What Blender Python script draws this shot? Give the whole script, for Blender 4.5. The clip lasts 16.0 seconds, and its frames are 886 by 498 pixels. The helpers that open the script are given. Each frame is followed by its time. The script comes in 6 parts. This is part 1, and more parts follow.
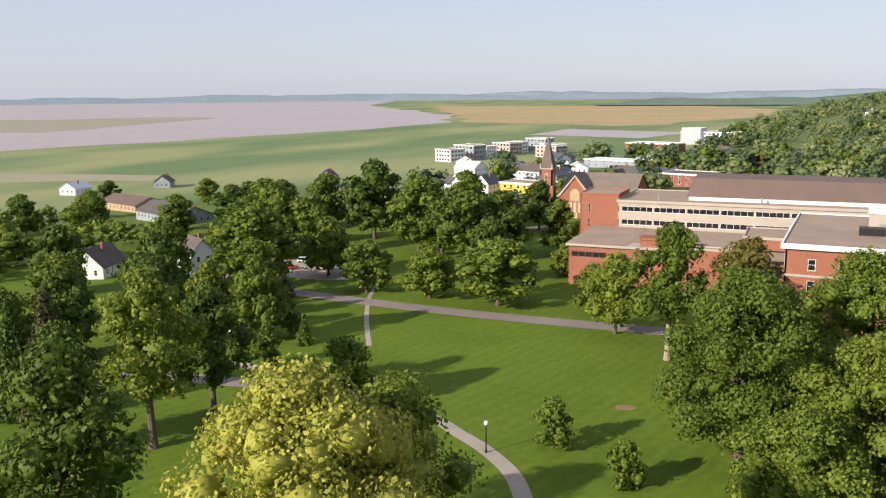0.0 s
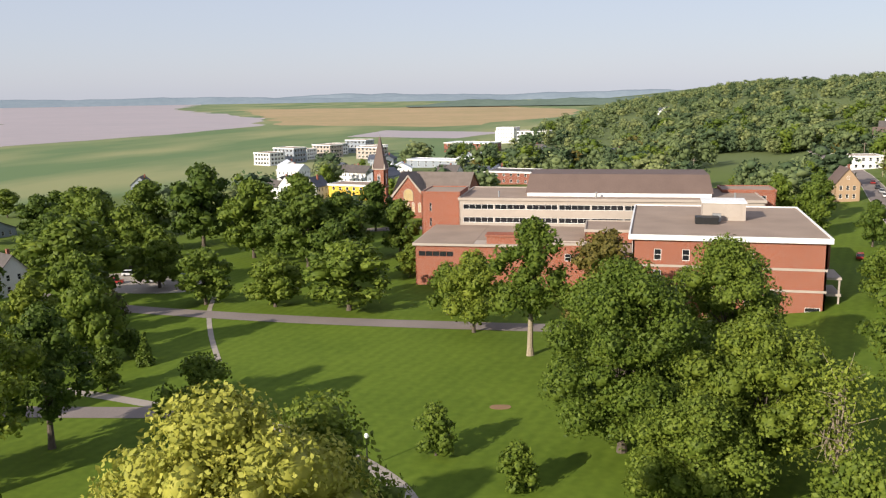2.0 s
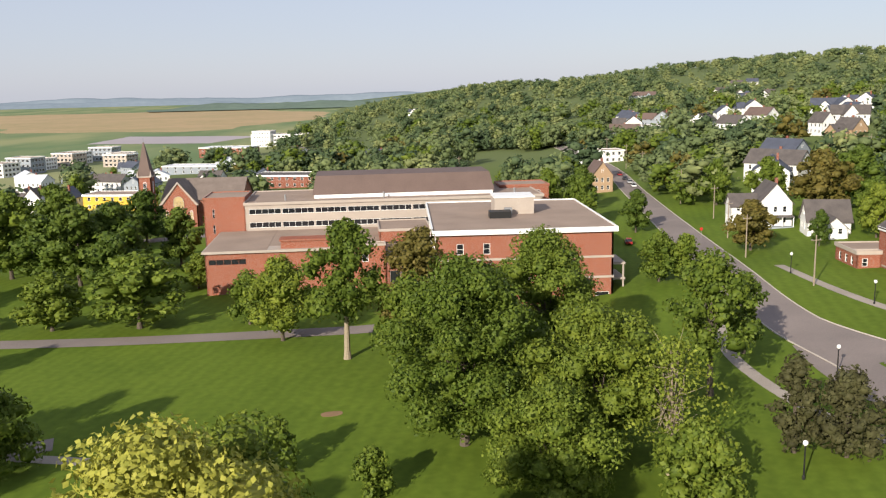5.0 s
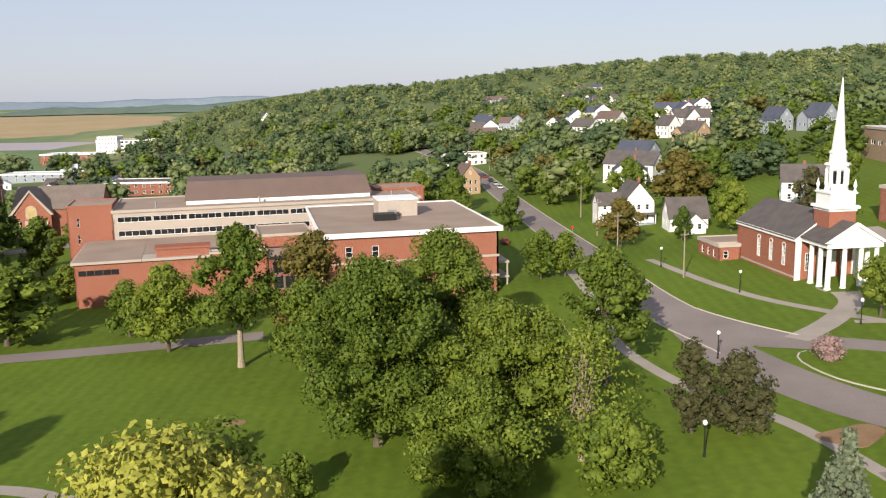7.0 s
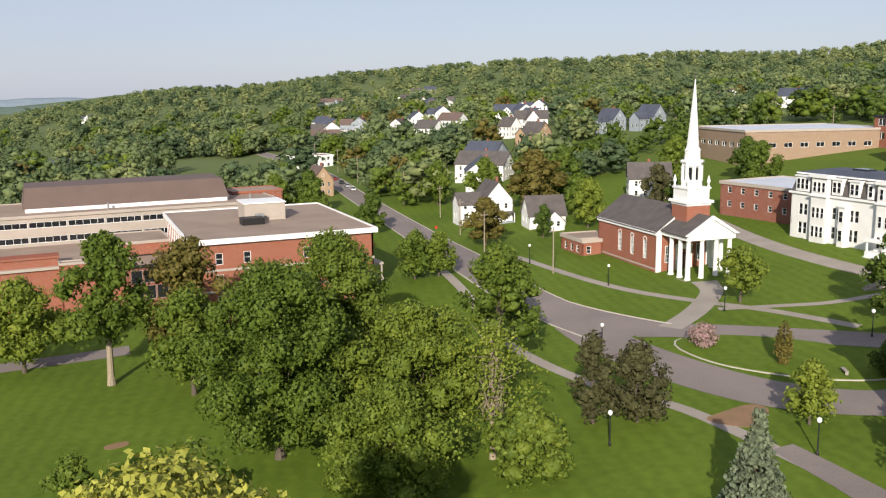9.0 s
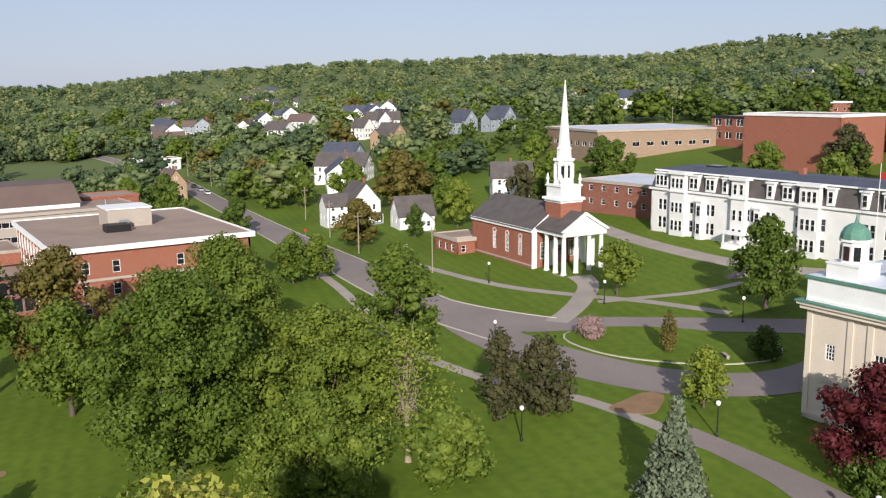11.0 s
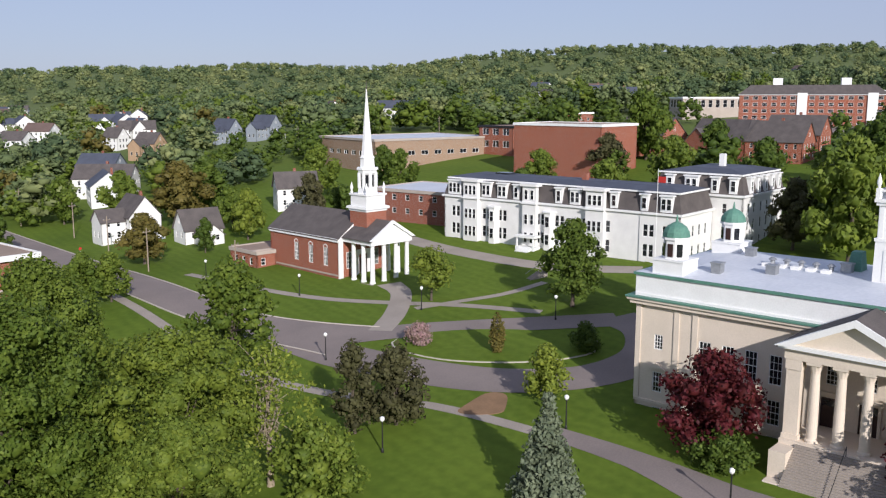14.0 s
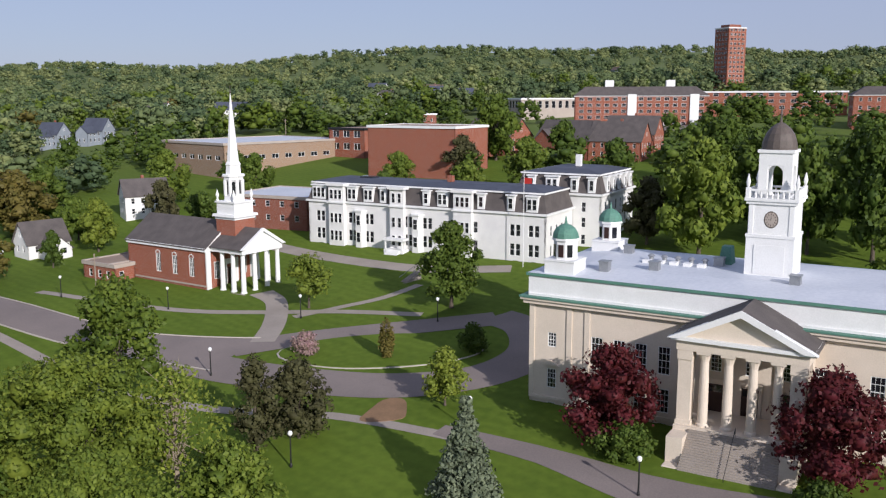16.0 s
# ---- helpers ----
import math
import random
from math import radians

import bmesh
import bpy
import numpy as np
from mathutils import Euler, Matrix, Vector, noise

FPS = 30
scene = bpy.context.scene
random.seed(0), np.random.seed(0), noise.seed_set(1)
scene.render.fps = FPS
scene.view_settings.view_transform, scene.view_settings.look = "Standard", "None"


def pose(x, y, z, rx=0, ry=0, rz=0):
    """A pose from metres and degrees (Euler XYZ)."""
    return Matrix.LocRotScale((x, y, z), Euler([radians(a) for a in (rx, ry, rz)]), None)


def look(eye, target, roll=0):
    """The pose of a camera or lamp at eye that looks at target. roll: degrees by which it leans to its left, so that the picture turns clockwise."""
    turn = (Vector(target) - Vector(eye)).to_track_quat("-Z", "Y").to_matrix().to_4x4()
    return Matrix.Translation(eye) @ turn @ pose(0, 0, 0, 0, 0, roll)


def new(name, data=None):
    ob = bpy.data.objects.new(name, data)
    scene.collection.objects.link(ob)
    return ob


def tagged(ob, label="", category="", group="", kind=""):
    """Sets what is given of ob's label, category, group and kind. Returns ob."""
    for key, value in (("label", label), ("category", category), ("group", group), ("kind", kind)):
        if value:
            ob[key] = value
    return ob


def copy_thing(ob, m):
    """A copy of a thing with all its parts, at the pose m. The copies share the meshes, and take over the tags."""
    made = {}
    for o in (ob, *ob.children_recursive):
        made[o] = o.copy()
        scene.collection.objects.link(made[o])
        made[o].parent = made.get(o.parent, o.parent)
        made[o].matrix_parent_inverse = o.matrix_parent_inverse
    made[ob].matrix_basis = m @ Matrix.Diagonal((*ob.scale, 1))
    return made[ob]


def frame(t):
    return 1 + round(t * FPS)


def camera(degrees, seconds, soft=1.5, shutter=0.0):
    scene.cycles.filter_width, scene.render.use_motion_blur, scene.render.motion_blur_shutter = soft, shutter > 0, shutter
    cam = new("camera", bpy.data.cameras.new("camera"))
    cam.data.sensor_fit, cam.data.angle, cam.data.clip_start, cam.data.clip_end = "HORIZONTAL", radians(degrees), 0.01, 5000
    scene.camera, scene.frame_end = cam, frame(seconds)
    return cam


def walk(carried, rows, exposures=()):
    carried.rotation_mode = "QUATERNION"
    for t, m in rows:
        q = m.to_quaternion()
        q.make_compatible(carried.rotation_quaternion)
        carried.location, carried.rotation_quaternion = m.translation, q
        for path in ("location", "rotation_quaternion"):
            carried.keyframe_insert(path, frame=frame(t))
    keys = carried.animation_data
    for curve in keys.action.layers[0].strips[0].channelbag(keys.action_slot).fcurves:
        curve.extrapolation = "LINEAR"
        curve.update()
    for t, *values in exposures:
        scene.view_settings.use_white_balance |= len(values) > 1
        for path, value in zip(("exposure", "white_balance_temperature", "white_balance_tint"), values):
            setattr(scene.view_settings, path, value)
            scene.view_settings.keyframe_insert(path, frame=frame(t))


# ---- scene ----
# ---------- camera and its flight ----------
cam = camera(53.2, 16.0, soft=1.25)
ROWS = [
    (0.0, 2.17, -11.30, 45.17, 79.77, 0.45, 25.58),
    (0.5, -0.03, -10.56, 44.89, 79.84, 0.59, 22.34),
    (1.0, -2.19, -9.84, 44.63, 79.89, 0.62, 19.35),
    (1.5, -4.25, -9.14, 44.38, 79.85, 0.67, 16.44),
    (2.0, -6.18, -8.50, 44.17, 79.81, 0.77, 13.48),
    (2.5, -7.94, -7.94, 44.01, 79.79, 0.90, 10.45),
    (3.0, -9.57, -7.53, 43.92, 79.78, 0.95, 7.62),
    (3.5, -11.11, -7.32, 43.87, 79.78, 0.99, 4.83),
    (4.0, -12.63, -7.29, 43.84, 79.79, 1.01, 2.12),
    (6.5, -20.57, -7.92, 43.66, 79.74, 1.11, -9.63),
    (7.0, -22.28, -7.65, 43.61, 79.84, 0.98, -12.23),
    (7.5, -24.08, -6.95, 43.53, 79.88, 0.98, -14.83),
    (8.0, -25.90, -5.96, 43.42, 79.91, 0.81, -17.70),
    (8.5, -27.65, -4.78, 43.31, 79.89, 0.77, -20.42),
    (9.0, -29.26, -3.56, 43.22, 79.84, 0.75, -23.08),
    (11.5, -36.59, 2.30, 42.88, 79.92, 0.62, -36.01),
    (12.0, -38.00, 3.61, 42.81, 80.03, 0.62, -38.71),
    (12.5, -39.38, 5.03, 42.74, 80.12, 0.09, -41.49),
    (13.0, -40.73, 6.53, 42.71, 80.22, -0.12, -44.20),
    (13.5, -42.04, 8.10, 42.74, 80.37, -0.16, -46.98),
    (14.0, -43.31, 9.70, 42.82, 80.38, -0.00, -49.77),
    (14.5, -44.52, 11.29, 42.97, 80.40, 0.05, -52.53),
    (15.0, -45.68, 12.86, 43.18, 80.42, 0.11, -55.26),
    (15.5, -46.79, 14.40, 43.43, 80.40, 0.22, -57.99),
    (16.0, -47.88, 15.94, 43.71, 80.35, 0.15, -60.68),
]
walk(cam, [(t, pose(x, y, z, rx, ry, rz)) for t, x, y, z, rx, ry, rz in ROWS],
     exposures=[(0.0, 0.42, 6520, 10), (3.5, 0.30, 6500, 10), (7.0, 0.30, 6480, 10), (9.0, 0.2, 6340, 10), (12.5, 0.04, 5860, 13), (16.0, -0.17, 5720, 15)])

# ---------- sky and sun ----------
SUN_EL, SUN_AZ = 23.0, 212.0
world = bpy.data.worlds.new("evening_sky")
scene.world = world
world.use_nodes = True
wn, wl = world.node_tree.nodes, world.node_tree.links
sky = wn.new("ShaderNodeTexSky")
sky.sky_type = 'NISHITA'
sky.sun_disc = False
sky.sun_elevation, sky.sun_rotation = radians(SUN_EL), radians(SUN_AZ)
sky.altitude, sky.air_density, sky.dust_density, sky.ozone_density = 50, 1.0, 0.6, 2.5
wn["Background"].inputs["Strength"].default_value = 0.106
# thin high cloud veils the whole sky
veil, cloud, soft = wn.new("ShaderNodeMix"), wn.new("ShaderNodeTexNoise"), wn.new("ShaderNodeMapRange")
veil.data_type = 'RGBA'
veil.inputs["B"].default_value = (4.55, 4.75, 5.75, 1)
cloud.inputs["Scale"].default_value, cloud.inputs["Detail"].default_value = 1.6, 5
soft.inputs["To Min"].default_value, soft.inputs["To Max"].default_value = 0.6, 0.9
wl.new(cloud.outputs["Fac"], soft.inputs["Value"]), wl.new(soft.outputs["Result"], veil.inputs["Factor"])
wl.new(sky.outputs["Color"], veil.inputs["A"]), wl.new(veil.outputs["Result"], wn["Background"].inputs["Color"])
sun = new("sun", bpy.data.lights.new("sun", 'SUN'))
sun.data.energy, sun.data.angle, sun.data.color = 5.5, radians(0.6), (1.0, 0.90, 0.76)
sx, sy = math.sin(radians(SUN_AZ)), math.cos(radians(SUN_AZ))
sun.matrix_world = look((0, 0, 200), (-sx * 100, -sy * 100, 200 - 100 * math.tan(radians(SUN_EL))))


# ---------- materials ----------
def material(name, a, b=None, rough=0.8, scale=1.0, fine=12.0, bump=0.15, metal=0.0, spec=0.3, island=0.0, obj=0.0, leaf=0.0, coords="world", contrast=0.5):
    """Two colours mixed by noise at two scales, with fine relief; island, obj: how far single pieces or objects vary in brightness."""
    m = bpy.data.materials.new(name)
    m.use_nodes = True
    n, l = m.node_tree.nodes, m.node_tree.links
    p = n["Principled BSDF"]
    p.inputs["Roughness"].default_value, p.inputs["Metallic"].default_value = rough, metal
    p.inputs["Specular IOR Level"].default_value = spec
    b = b or tuple(c * 0.72 for c in a)
    if coords == "world":
        pos = n.new("ShaderNodeNewGeometry").outputs["Position"]
    else:
        pos = n.new("ShaderNodeTexCoord").outputs["Object"]
    big, small = n.new("ShaderNodeTexNoise"), n.new("ShaderNodeTexNoise")
    big.inputs["Scale"].default_value, small.inputs["Scale"].default_value = scale, fine
    big.inputs["Detail"].default_value, small.inputs["Detail"].default_value = 5, 4
    l.new(pos, big.inputs["Vector"]), l.new(pos, small.inputs["Vector"])
    add = n.new("ShaderNodeMath")
    add.operation = 'MULTIPLY_ADD'
    l.new(small.outputs["Fac"], add.inputs[0])
    add.inputs[1].default_value = 0.5
    half = n.new("ShaderNodeMath")
    half.operation = 'MULTIPLY'
    half.inputs[1].default_value = 0.5
    l.new(big.outputs["Fac"], half.inputs[0]), l.new(half.outputs[0], add.inputs[2])
    ramp = n.new("ShaderNodeMapRange")
    ramp.inputs["From Min"].default_value, ramp.inputs["From Max"].default_value = 0.5 - 0.5 * contrast * 0.6, 0.5 + 0.5 * contrast * 0.6
    l.new(add.outputs[0], ramp.inputs["Value"])
    mix = n.new("ShaderNodeMix")
    mix.data_type = 'RGBA'
    mix.inputs["A"].default_value, mix.inputs["B"].default_value = (*b, 1), (*a, 1)
    l.new(ramp.outputs["Result"], mix.inputs["Factor"])
    col = mix.outputs["Result"]
    for amount, kind in ((island, "island"), (obj, "obj")):
        if amount:
            if kind == "island":
                rnd = n.new("ShaderNodeNewGeometry").outputs["Random Per Island"]
            else:
                rnd = n.new("ShaderNodeObjectInfo").outputs["Random"]
            hsv, mr, mh = n.new("ShaderNodeHueSaturation"), n.new("ShaderNodeMapRange"), n.new("ShaderNodeMapRange")
            mr.inputs["To Min"].default_value, mr.inputs["To Max"].default_value = 1 - amount, 1 + amount
            mh.inputs["To Min"].default_value, mh.inputs["To Max"].default_value = 0.5 + amount * 0.035, 0.5 - amount * 0.05
            l.new(rnd, mr.inputs["Value"]), l.new(mr.outputs["Result"], hsv.inputs["Value"])
            l.new(rnd, mh.inputs["Value"]), l.new(mh.outputs["Result"], hsv.inputs["Hue"])
            l.new(col, hsv.inputs["Color"])
            col = hsv.outputs["Color"]
    l.new(col, p.inputs["Base Color"])
    if bump:
        bp = n.new("ShaderNodeBump")
        bp.inputs["Strength"].default_value, bp.inputs["Distance"].default_value = bump, 0.05
        l.new(add.outputs[0], bp.inputs["Height"]), l.new(bp.outputs["Normal"], p.inputs["Normal"])
    if leaf:
        tr, ms = n.new("ShaderNodeBsdfTranslucent"), n.new("ShaderNodeMixShader")
        l.new(col, tr.inputs["Color"])
        ms.inputs["Fac"].default_value = leaf
        l.new(p.outputs["BSDF"], ms.inputs[1]), l.new(tr.outputs["BSDF"], ms.inputs[2])
        l.new(ms.outputs["Shader"], n["Material Output"].inputs["Surface"])
    return m


def brick_material(name, a, b, mortar, size=(0.22, 0.075)):
    """Brickwork with real courses, colour drift from brick to brick, and stains."""
    m = material(name, a, b, 0.85, 0.25, 3.0, 0.1)
    n, l = m.node_tree.nodes, m.node_tree.links
    p = n["Principled BSDF"]
    old = p.inputs["Base Color"].links[0].from_socket
    geo, sep = n.new("ShaderNodeNewGeometry"), n.new("ShaderNodeSeparateXYZ")
    l.new(geo.outputs["Position"], sep.inputs[0])
    along, comb = n.new("ShaderNodeMath"), n.new("ShaderNodeCombineXYZ")
    l.new(sep.outputs["X"], along.inputs[0]), l.new(sep.outputs["Y"], along.inputs[1])
    l.new(along.outputs[0], comb.inputs["X"]), l.new(sep.outputs["Z"], comb.inputs["Y"])
    br = n.new("ShaderNodeTexBrick")
    br.inputs["Scale"].default_value = 1.0
    br.inputs["Brick Width"].default_value, br.inputs["Row Height"].default_value = size
    br.inputs["Mortar Size"].default_value = 0.006
    br.inputs["Mortar"].default_value = (*mortar, 1)
    br.inputs["Color2"].default_value = (*[c * 0.85 for c in b], 1)
    l.new(comb.outputs[0], br.inputs["Vector"]), l.new(old, br.inputs["Color1"])
    l.new(br.outputs["Color"], p.inputs["Base Color"])
    return m


BRICK = brick_material("red_brick", (0.345, 0.108, 0.057), (0.275, 0.082, 0.043), (0.33, 0.23, 0.19))
BRICK_DARK = brick_material("dark_red_brick", (0.30, 0.10, 0.06), (0.23, 0.07, 0.04), (0.3, 0.22, 0.19))
BRICK_TAN = brick_material("tan_brick", (0.36, 0.24, 0.15), (0.30, 0.20, 0.13), (0.35, 0.3, 0.25))
WHITE = material("white_paint", (0.82, 0.82, 0.80), (0.72, 0.72, 0.70), 0.55, 0.4, 6, 0.05)
CLAPBOARD = material("white_clapboard", (0.78, 0.77, 0.74), (0.68, 0.67, 0.65), 0.65, 0.5, 9, 0.1)
CREAM = material("cream_limestone", (0.70, 0.61, 0.50), (0.60, 0.52, 0.42), 0.85, 0.35, 7, 0.12)
PRECAST = material("precast_concrete", (0.44, 0.38, 0.325), (0.36, 0.31, 0.265), 0.85, 0.3, 6, 0.12)
STONE = material("rubble_stone", (0.30, 0.24, 0.19), (0.18, 0.14, 0.11), 0.9, 2.5, 8, 0.4)
GRAVEL = material("gravel_roof", (0.35, 0.265, 0.205), (0.24, 0.18, 0.14), 0.95, 0.12, 9, 0.3)
MEMBRANE = material("silver_roof", (0.62, 0.64, 0.68), (0.5, 0.53, 0.58), 0.5, 0.15, 2, 0.06)
SHINGLE = material("dark_shingles", (0.125, 0.108, 0.10), (0.075, 0.066, 0.063), 0.85, 0.5, 11, 0.3)
BROWN_SHINGLE = material("brown_grey_shingles", (0.215, 0.172, 0.145), (0.15, 0.12, 0.10), 0.85, 0.4, 9, 0.25)
SLATE = material("slate_blue_roof", (0.085, 0.095, 0.125), (0.055, 0.06, 0.08), 0.6, 0.3, 8, 0.2)
BROWN_ROOF = material("brown_metal_roof", (0.15, 0.105, 0.088), (0.115, 0.08, 0.068), 0.7, 0.2, 5, 0.1)
COPPER = material("green_copper", (0.12, 0.26, 0.19), (0.08, 0.18, 0.14), 0.6, 0.6, 5, 0.1)
BRONZE = material("brown_dome_metal", (0.13, 0.105, 0.09), (0.09, 0.075, 0.065), 0.5, 0.6, 5, 0.1)
GLASS = material("dark_glass", (0.02, 0.022, 0.026), (0.012, 0.013, 0.016), 0.08, 0.4, 3, 0.0, spec=0.6)
GLOW_GLASS = material("stained_glass", (0.55, 0.43, 0.22), (0.42, 0.31, 0.14), 0.25, 0.8, 3, 0.0, spec=0.5)
BLACK = material("black_metal", (0.02, 0.02, 0.02), (0.015, 0.015, 0.015), 0.5, 2, 9, 0.0)
GLOBE = material("opal_globe", (0.85, 0.85, 0.82), (0.8, 0.8, 0.78), 0.3, 2, 9, 0.0)
DOORWOOD = material("dark_door_wood", (0.05, 0.025, 0.02), (0.03, 0.016, 0.014), 0.5, 2, 14, 0.1)
GREY_STEEL = material("galvanised_steel", (0.4, 0.41, 0.42), (0.3, 0.31, 0.32), 0.45, 2, 9, 0.05, metal=0.6)
WOOD_POLE = material("weathered_pole_wood", (0.33, 0.27, 0.2), (0.22, 0.18, 0.14), 0.9, 2, 14, 0.2)
BARK = material("bark", (0.13, 0.105, 0.08), (0.07, 0.056, 0.044), 0.95, 2.5, 16, 0.5)
PALE_BARK = material("pale_bark", (0.36, 0.30, 0.21), (0.21, 0.17, 0.125), 0.95, 2.5, 16, 0.5)
ASPHALT = material("asphalt", (0.245, 0.205, 0.185), (0.18, 0.152, 0.14), 0.95, 0.12, 5, 0.15)
CONCRETE = material("concrete_walk", (0.36, 0.315, 0.27), (0.27, 0.235, 0.2), 0.92, 0.2, 5, 0.15)
KERB = material("kerb_concrete", (0.5, 0.46, 0.4), (0.42, 0.38, 0.33), 0.9, 0.6, 7, 0.1)
DIRT = material("bare_soil", (0.27, 0.165, 0.09), (0.19, 0.12, 0.065), 0.95, 0.5, 5, 0.3)
GREY_WALL = material("grey_siding", (0.30, 0.33, 0.37), (0.24, 0.27, 0.3), 0.75, 0.5, 8, 0.1)
YELLOW_WALL = material("yellow_siding", (0.72, 0.47, 0.06), (0.6, 0.38, 0.05), 0.7, 0.5, 8, 0.1)
TAN_WALL = material("tan_siding", (0.42, 0.29, 0.18), (0.35, 0.24, 0.15), 0.75, 0.5, 8, 0.1)
RED_SIGN = material("red_paint", (0.5, 0.04, 0.03), (0.42, 0.03, 0.025), 0.5, 2, 9, 0.0)
LEAF = dict(
    mid=material("leaves_mid_green", (0.150, 0.205, 0.028), (0.082, 0.126, 0.016), 0.6, 0.35, 2.2, 0.0, spec=0.2, island=0.24, obj=0.16, leaf=0.3),
    dark=material("leaves_dark_green", (0.098, 0.148, 0.022), (0.054, 0.090, 0.013), 0.6, 0.35, 2.2, 0.0, spec=0.2, island=0.24, obj=0.14, leaf=0.28),
    lime=material("leaves_light_green", (0.200, 0.250, 0.032), (0.120, 0.165, 0.022), 0.6, 0.35, 2.2, 0.0, spec=0.2, island=0.24, obj=0.12, leaf=0.3),
    gold=material("leaves_yellow_green", (0.41, 0.41, 0.075), (0.27, 0.28, 0.045), 0.6, 0.4, 2.2, 0.0, spec=0.2, island=0.18, leaf=0.28),
    brown=material("leaves_brown_green", (0.090, 0.090, 0.034), (0.052, 0.050, 0.022), 0.7, 0.4, 2.2, 0.0, spec=0.2, island=0.18, obj=0.1, leaf=0.2),
    red=material("leaves_dark_red", (0.115, 0.020, 0.020), (0.055, 0.010, 0.012), 0.55, 0.4, 2.2, 0.0, spec=0.2, island=0.2, leaf=0.28),
    blue=material("needles_blue_green", (0.175, 0.205, 0.125), (0.085, 0.108, 0.065), 0.7, 0.5, 3, 0.0, spec=0.2, island=0.2, leaf=0.1),
    orange=material("leaves_bronze", (0.175, 0.150, 0.034), (0.105, 0.092, 0.022), 0.6, 0.4, 2.2, 0.0, spec=0.2, island=0.24, leaf=0.28),
    pink=material("lilac_blossom", (0.50, 0.30, 0.34), (0.13, 0.13, 0.05), 0.7, 1.2, 3, 0.0, spec=0.2, island=0.2, leaf=0.2, contrast=0.7),
    # far foliage: some distance haze is mixed into these paler, greyer greens
    far=material("leaves_hazed_wood", (0.185, 0.230, 0.092), (0.088, 0.124, 0.052), 0.7, 0.018, 0.10, 0.0, spec=0.15, island=0.2, leaf=0.22, contrast=0.8),
    far_dark=material("leaves_hazed_dark", (0.098, 0.142, 0.062), (0.052, 0.082, 0.040), 0.7, 0.018, 0.10, 0.0, spec=0.15, island=0.2, leaf=0.22, contrast=0.8),
    far_light=material("leaves_hazed_light", (0.250, 0.280, 0.110), (0.150, 0.182, 0.070), 0.7, 0.018, 0.10, 0.0, spec=0.15, island=0.2, leaf=0.22, contrast=0.8),
)


# ---------- terrain ----------
def smooth(a, b, v):
    t = min(max((v - a) / (b - a), 0.0), 1.0)
    return t * t * (3 - 2 * t)


def land(x, y):
    """Height of the ground: a lawn that falls to the marsh and climbs to the wooded ridge."""
    if x > -26:
        flat = 1 - 0.62 * smooth(450, 1800, y)
        z = 0.5 + 0.06 * (x + 26) * flat if x < 700 else 0.5 + 43.6 * flat
        if x > 700:
            z += (54 * smooth(700, 1900, x) + 14 * noise.noise((x * 0.0021, y * 0.0021, 3.3)) * smooth(700, 1000, x)) * flat
    else:
        z = 0.5 + 0.03 * (x + 26)
    if x > 70:
        z += 7.5 * smooth(70, 260, x) * (1 - 0.5 * smooth(450, 1800, y))
    z += 1.9 * math.exp(-((x - 38) ** 2 + (y - 165) ** 2) / 700.0)
    r = math.hypot(x, y)
    if r > 900:
        az = math.degrees(math.atan2(-x, y))
        crest = 96 * math.exp(-((az + 48) / 22) ** 2) + 56 * smooth(6, -8, az) * smooth(-50, -25, az) + 25 * smooth(-55, -75, az)
        z += 0.88 * crest * smooth(900, 2150, r) * (0.85 + 0.3 * noise.noise((az * 0.11, 0.4, r * 0.0006)))
    z -= 5.0 * smooth(300, 700, y) * (1 - smooth(-60, 260, x))
    return max(z, -8.5)


def mesh_object(name, verts, faces, mat, shade=False):
    me = bpy.data.meshes.new(name)
    me.from_pydata(verts, [], faces)
    me.materials.append(mat)
    if shade:
        me.polygons.foreach_set("use_smooth", [True] * len(me.polygons))
    me.update()
    return new(name, me)


